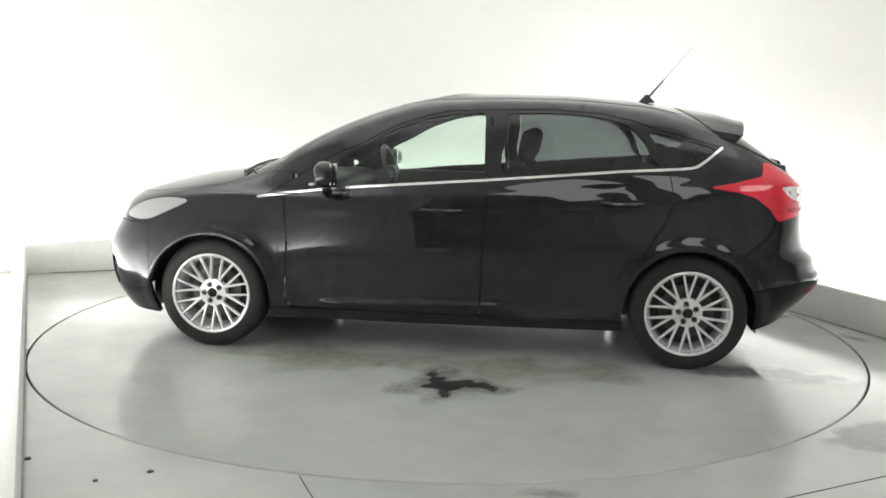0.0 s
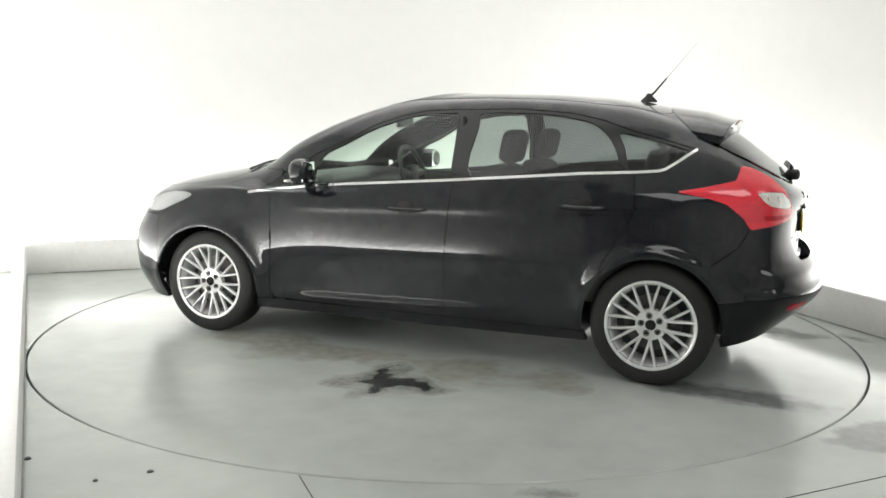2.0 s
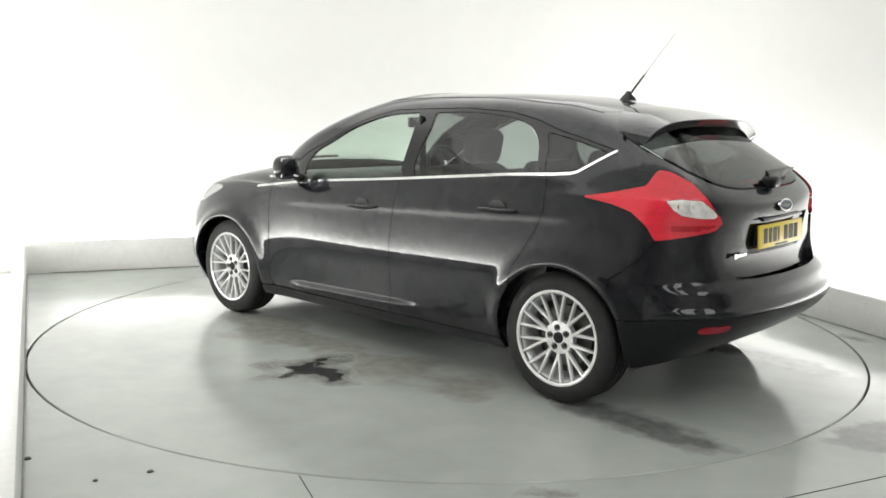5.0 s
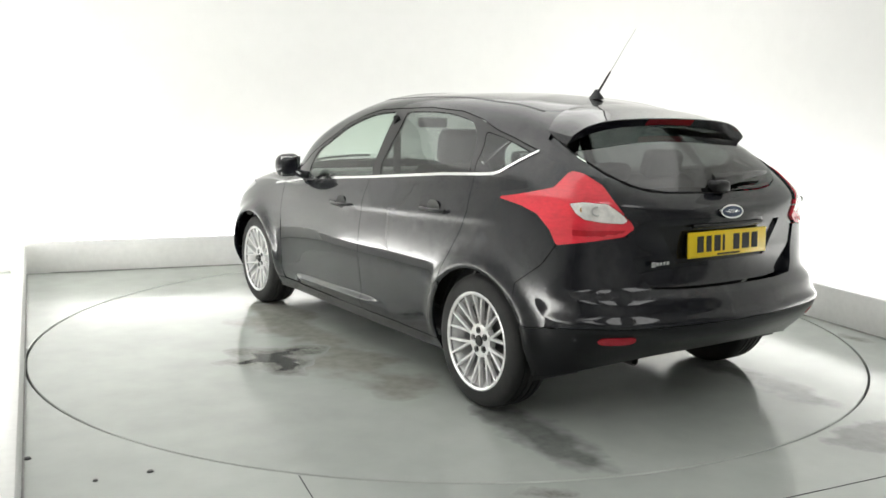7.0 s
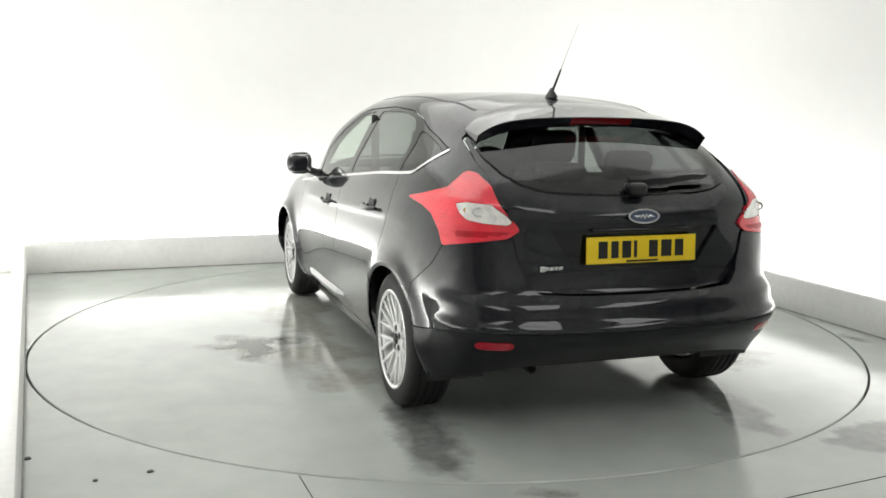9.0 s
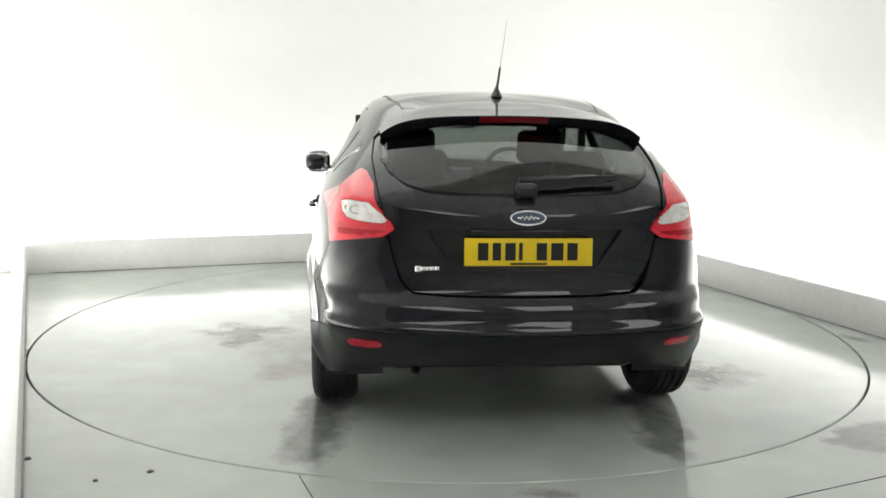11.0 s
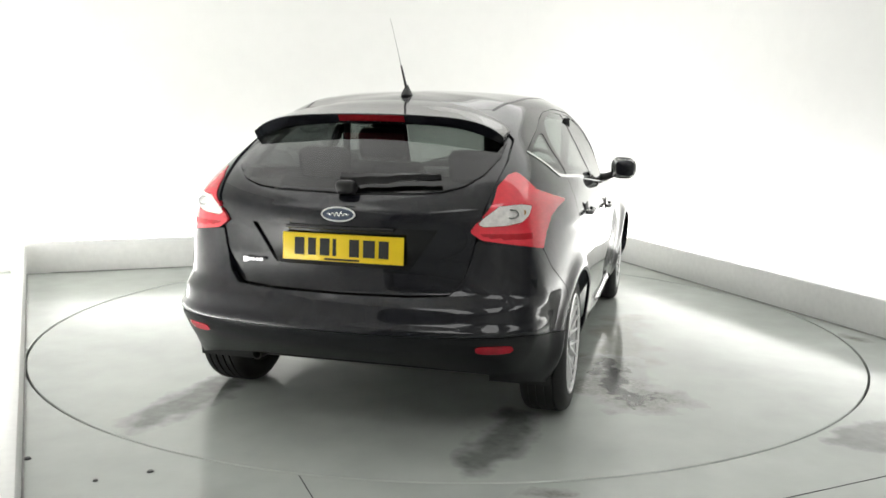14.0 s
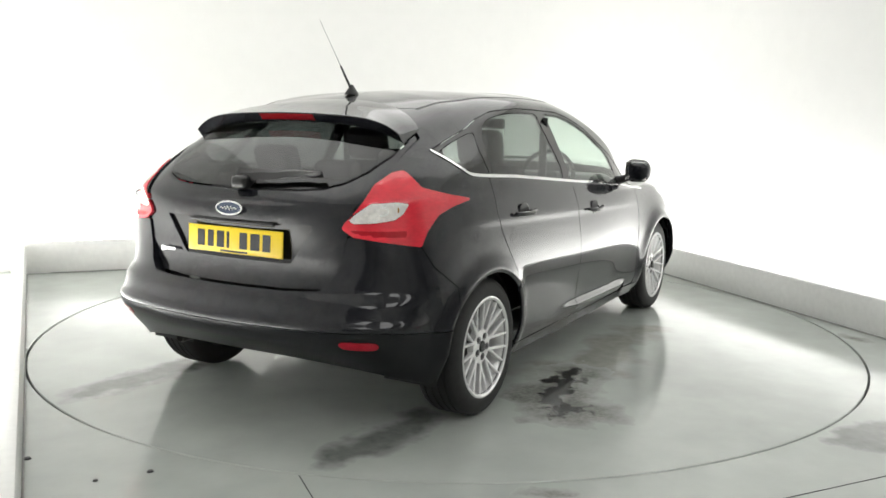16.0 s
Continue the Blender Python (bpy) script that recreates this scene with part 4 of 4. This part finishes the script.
for side in (1, -1):
    part("door_lining", box_bm(2.0, 0.03, 0.55, (-0.2, side * 0.775, 0.66), 0.012), TRIM, car)
    part("belt_strap", box_bm(0.012, 0.045, 0.62, (-0.24, side * 0.66, 1.02), 0.003, m=None), BLACK, car)


# ---- marks on the turning disc ----
def blob(name, outline, mat, z, label, rough=0.03, seed=0, parent=None, grain=9.0, soft=0.06):
    """A flat spill with a ragged rim, cut from a fine grid."""
    o = np.array(outline)
    lo, hi = o.min(axis=0) - 0.12, o.max(axis=0) + 0.12
    step = 0.009
    gx, gy = np.meshgrid(np.arange(lo[0], hi[0], step), np.arange(lo[1], hi[1], step))
    d = polygon_distance(gx, gy, rounded(outline, 5))
    wob = np.array([[noise.fractal(Vector((x * grain, y * grain, seed * 7.3)), 1.0, 2.0, 4) for x, y in zip(rx, ry)] for rx, ry in zip(gx, gy)])
    d = d + rough * wob - 0.5 * soft
    h, w = d.shape
    made, verts, faces, cover = {}, [], [], []

    def corner(i, j):
        if (i, j) not in made:
            made[(i, j)] = len(verts)
            cover.append(min(1.0, max(0.0, -d[i, j] / soft)))
            verts.append((gx[i, j], gy[i, j], z))
        return made[(i, j)]

    def cross(a, b):
        key = (min(a, b), max(a, b))
        if key not in made:
            a, b = key
            t = d[a] / (d[a] - d[b])
            made[key] = len(verts)
            cover.append(0.0)
            verts.append((gx[a] + t * (gx[b] - gx[a]), gy[a] + t * (gy[b] - gy[a]), z))
        return made[key]

    for i in range(h - 1):
        for j in range(w - 1):
            c = [(i, j), (i, j + 1), (i + 1, j + 1), (i + 1, j)]
            ins = [d[q] < 0 for q in c]
            if not any(ins):
                continue
            f = []
            for k in range(4):
                a, b = c[k], c[(k + 1) % 4]
                if ins[k]:
                    f.append(corner(*a))
                if ins[k] != ins[(k + 1) % 4]:
                    f.append(cross(a, b))
            if len(f) > 2:
                faces.append(f)
    ob = mesh_object(name, verts, faces, mat, parent, label=label)
    ob.data.attributes.new("cover", "FLOAT", "POINT").data.foreach_set("value", cover)
    return ob


# each spill lies in a paler damp halo
blob("spill_halo", [(0.06, 1.39), (-0.02, 1.24), (0.0, 1.06), (-0.11, 0.95), (-0.19, 1.11), (-0.38, 1.13), (-0.46, 1.29), (-0.29, 1.37), (-0.17, 1.51), (-0.07, 1.41)], STAIN, 0.0010, "thin dirty film round a spill", 0.10, 11, turntable, 6.0, 0.10)
blob("spill", [(0.03, 1.36), (-0.06, 1.26), (-0.05, 1.10), (-0.09, 1.0), (-0.13, 1.17), (-0.33, 1.19), (-0.42, 1.29), (-0.26, 1.32), (-0.17, 1.46), (-0.10, 1.35)], OIL, 0.0014, "dark star-shaped spill", 0.05, 1, turntable, 13.0, 0.025)
blob("spill_halo", [(-1.25, -1.10), (-1.36, -1.30), (-1.20, -1.48), (-0.98, -1.42), (-0.90, -1.26), (-0.60, -1.24), (-0.42, -1.16), (-0.44, -0.96), (-0.75, -0.96), (-1.0, -0.96)], STAIN, 0.0010, "thin dirty film round a spill", 0.13, 12, turntable, 5.0, 0.12)
blob("spill", [(-1.13, -1.14), (-1.24, -1.27), (-1.17, -1.38), (-1.05, -1.34), (-1.0, -1.21), (-0.72, -1.15), (-0.54, -1.11), (-0.53, -1.04), (-0.75, -1.05), (-0.95, -1.05)], OIL, 0.0014, "dark branching spill", 0.10, 2, turntable, 11.0, 0.03)
blob("damp_shade_patch", [(-0.75, -0.88), (-0.40, -0.92), (0.10, -0.95), (0.60, -1.02), (0.62, -1.22), (0.05, -1.25), (-0.45, -1.28), (-0.75, -1.08)], DAMP_SHADE, 0.0006, "damp patch beside the car", 0.16, 9, turntable, 4.0, 0.14)
# brownish damp whose colour also holds the shade under the sill
blob("damp_shade_patch", [(1.15, 0.95), (0.60, 1.08), (0.05, 1.02), (-0.45, 1.12), (-0.95, 1.02), (-1.05, 0.80), (-0.40, 0.72), (0.50, 0.70), (1.10, 0.76)], DAMP_SHADE, 0.0006, "brownish damp along the sill with the car's shade painted in", 0.20, 10, turntable, 3.5, 0.16)
blob("wet_trail", [(-1.45, .80), (-1.85, .86), (-2.14, .86), (-2.28, .76), (-2.0, .66), (-1.62, .62)], WET, 0.0010, "wet tyre trail", 0.06, 3, turntable, 7.0, 0.08)
blob("wet_trail", [(-2.26, -.68), (-2.05, -.64), (-1.75, -.66), (-1.50, -.70), (-1.52, -.84), (-1.80, -.84), (-2.18, -.79)], WET, 0.0010, "wet tyre trail", 0.07, 4, turntable, 7.0, 0.08)
# wet and scuffed patches on the fixed floor
for name, outline, mat, seed, label in (
        ("wet_patch", [(1.62, -1.93), (1.80, -1.78), (2.10, -1.66), (2.30, -1.72), (2.05, -1.93), (1.85, -2.04), (1.70, -2.03)], WET, 21, "shallow wet patch on the painted floor"),
        ("scuff", [(0.27, -2.53), (0.36, -2.50), (0.47, -2.515), (0.44, -2.56), (0.30, -2.57)], STAIN, 22, "dark scuff on the painted floor"),
        ("scuff", [(2.49, -0.13), (2.53, -0.12), (2.60, -0.24), (2.55, -0.26)], STAIN, 23, "dark scuff on the painted floor")):
    tagged(blob(name, outline, mat, 0.0010, "", 0.04, seed, None, 10.0), label, name.replace("_", " "))

# marks, bolts and seams on the fixed floor
for x, y, r in ((-1.10, -2.40, 0.014), (-1.27, -2.49, 0.010), (-1.61, -2.30, 0.016), (-2.35, -0.78, 0.014)):
    bm = lathe([(0.001, 0.006), (r * 0.7, 0.006), (r, 0.001), (r, 0.0), (0.001, 0.0)], 12)
    ob = part("floor_bolt", bm, TRIM)
    ob.matrix_world = pose(x, y, 0.0, 90, 0, 0)
    tagged(ob, "small dark bolt head in the painted floor", "bolt", "floor bolts")


def seam(p0, p1, wide=0.004):
    a, b = Vector((*p0, 0.0)), Vector((*p1, 0.0))
    ob = part("floor_seam", box_bm((b - a).length, wide, 0.003, (0, 0, 0)), GAP)
    ob.matrix_world = Matrix.Translation((a + b) / 2) @ pose(0, 0, 0, 0, 0, math.degrees(math.atan2(b.y - a.y, b.x - a.x)))
    return structure(ob, "thin dark joint in the painted floor", "seam")


seam((-0.54, -2.412), (0.09, -3.9))
seam((0.9, -2.68), (4.2, -1.15))
# dark joint at the foot of the kerbs
for name, m, size in (("back", BOOTH @ pose(0, BACK - 0.004, 0.004), (2 * HALF, 0.008, 0.008)), ("right", BOOTH @ pose(HALF - 0.004, -0.5, 0.004), (0.008, 6.1, 0.008)), ("left", LEFT @ pose(0.004, -3.0, 0.004), (0.008, 6.0, 0.008))):
    ob = part("kerb_joint", box_bm(*size), JOINT)
    ob.matrix_world = m
    structure(ob, "grey joint at the foot of the kerb", "joint")


# ---- movement ----
def motions():
    rows_table, rows_car = [], []
    for k in range(33):
        t = k * 0.5
        turn = pose(0, 0, 0, 0, 0, START_ANGLE + RATE * t)
        rows_table.append((t, turn))
        rows_car.append((t, turn @ pose(CAR_X, CAR_Y, 0)))
    walk(turntable, rows_table)
    walk(car, rows_car)


motions()
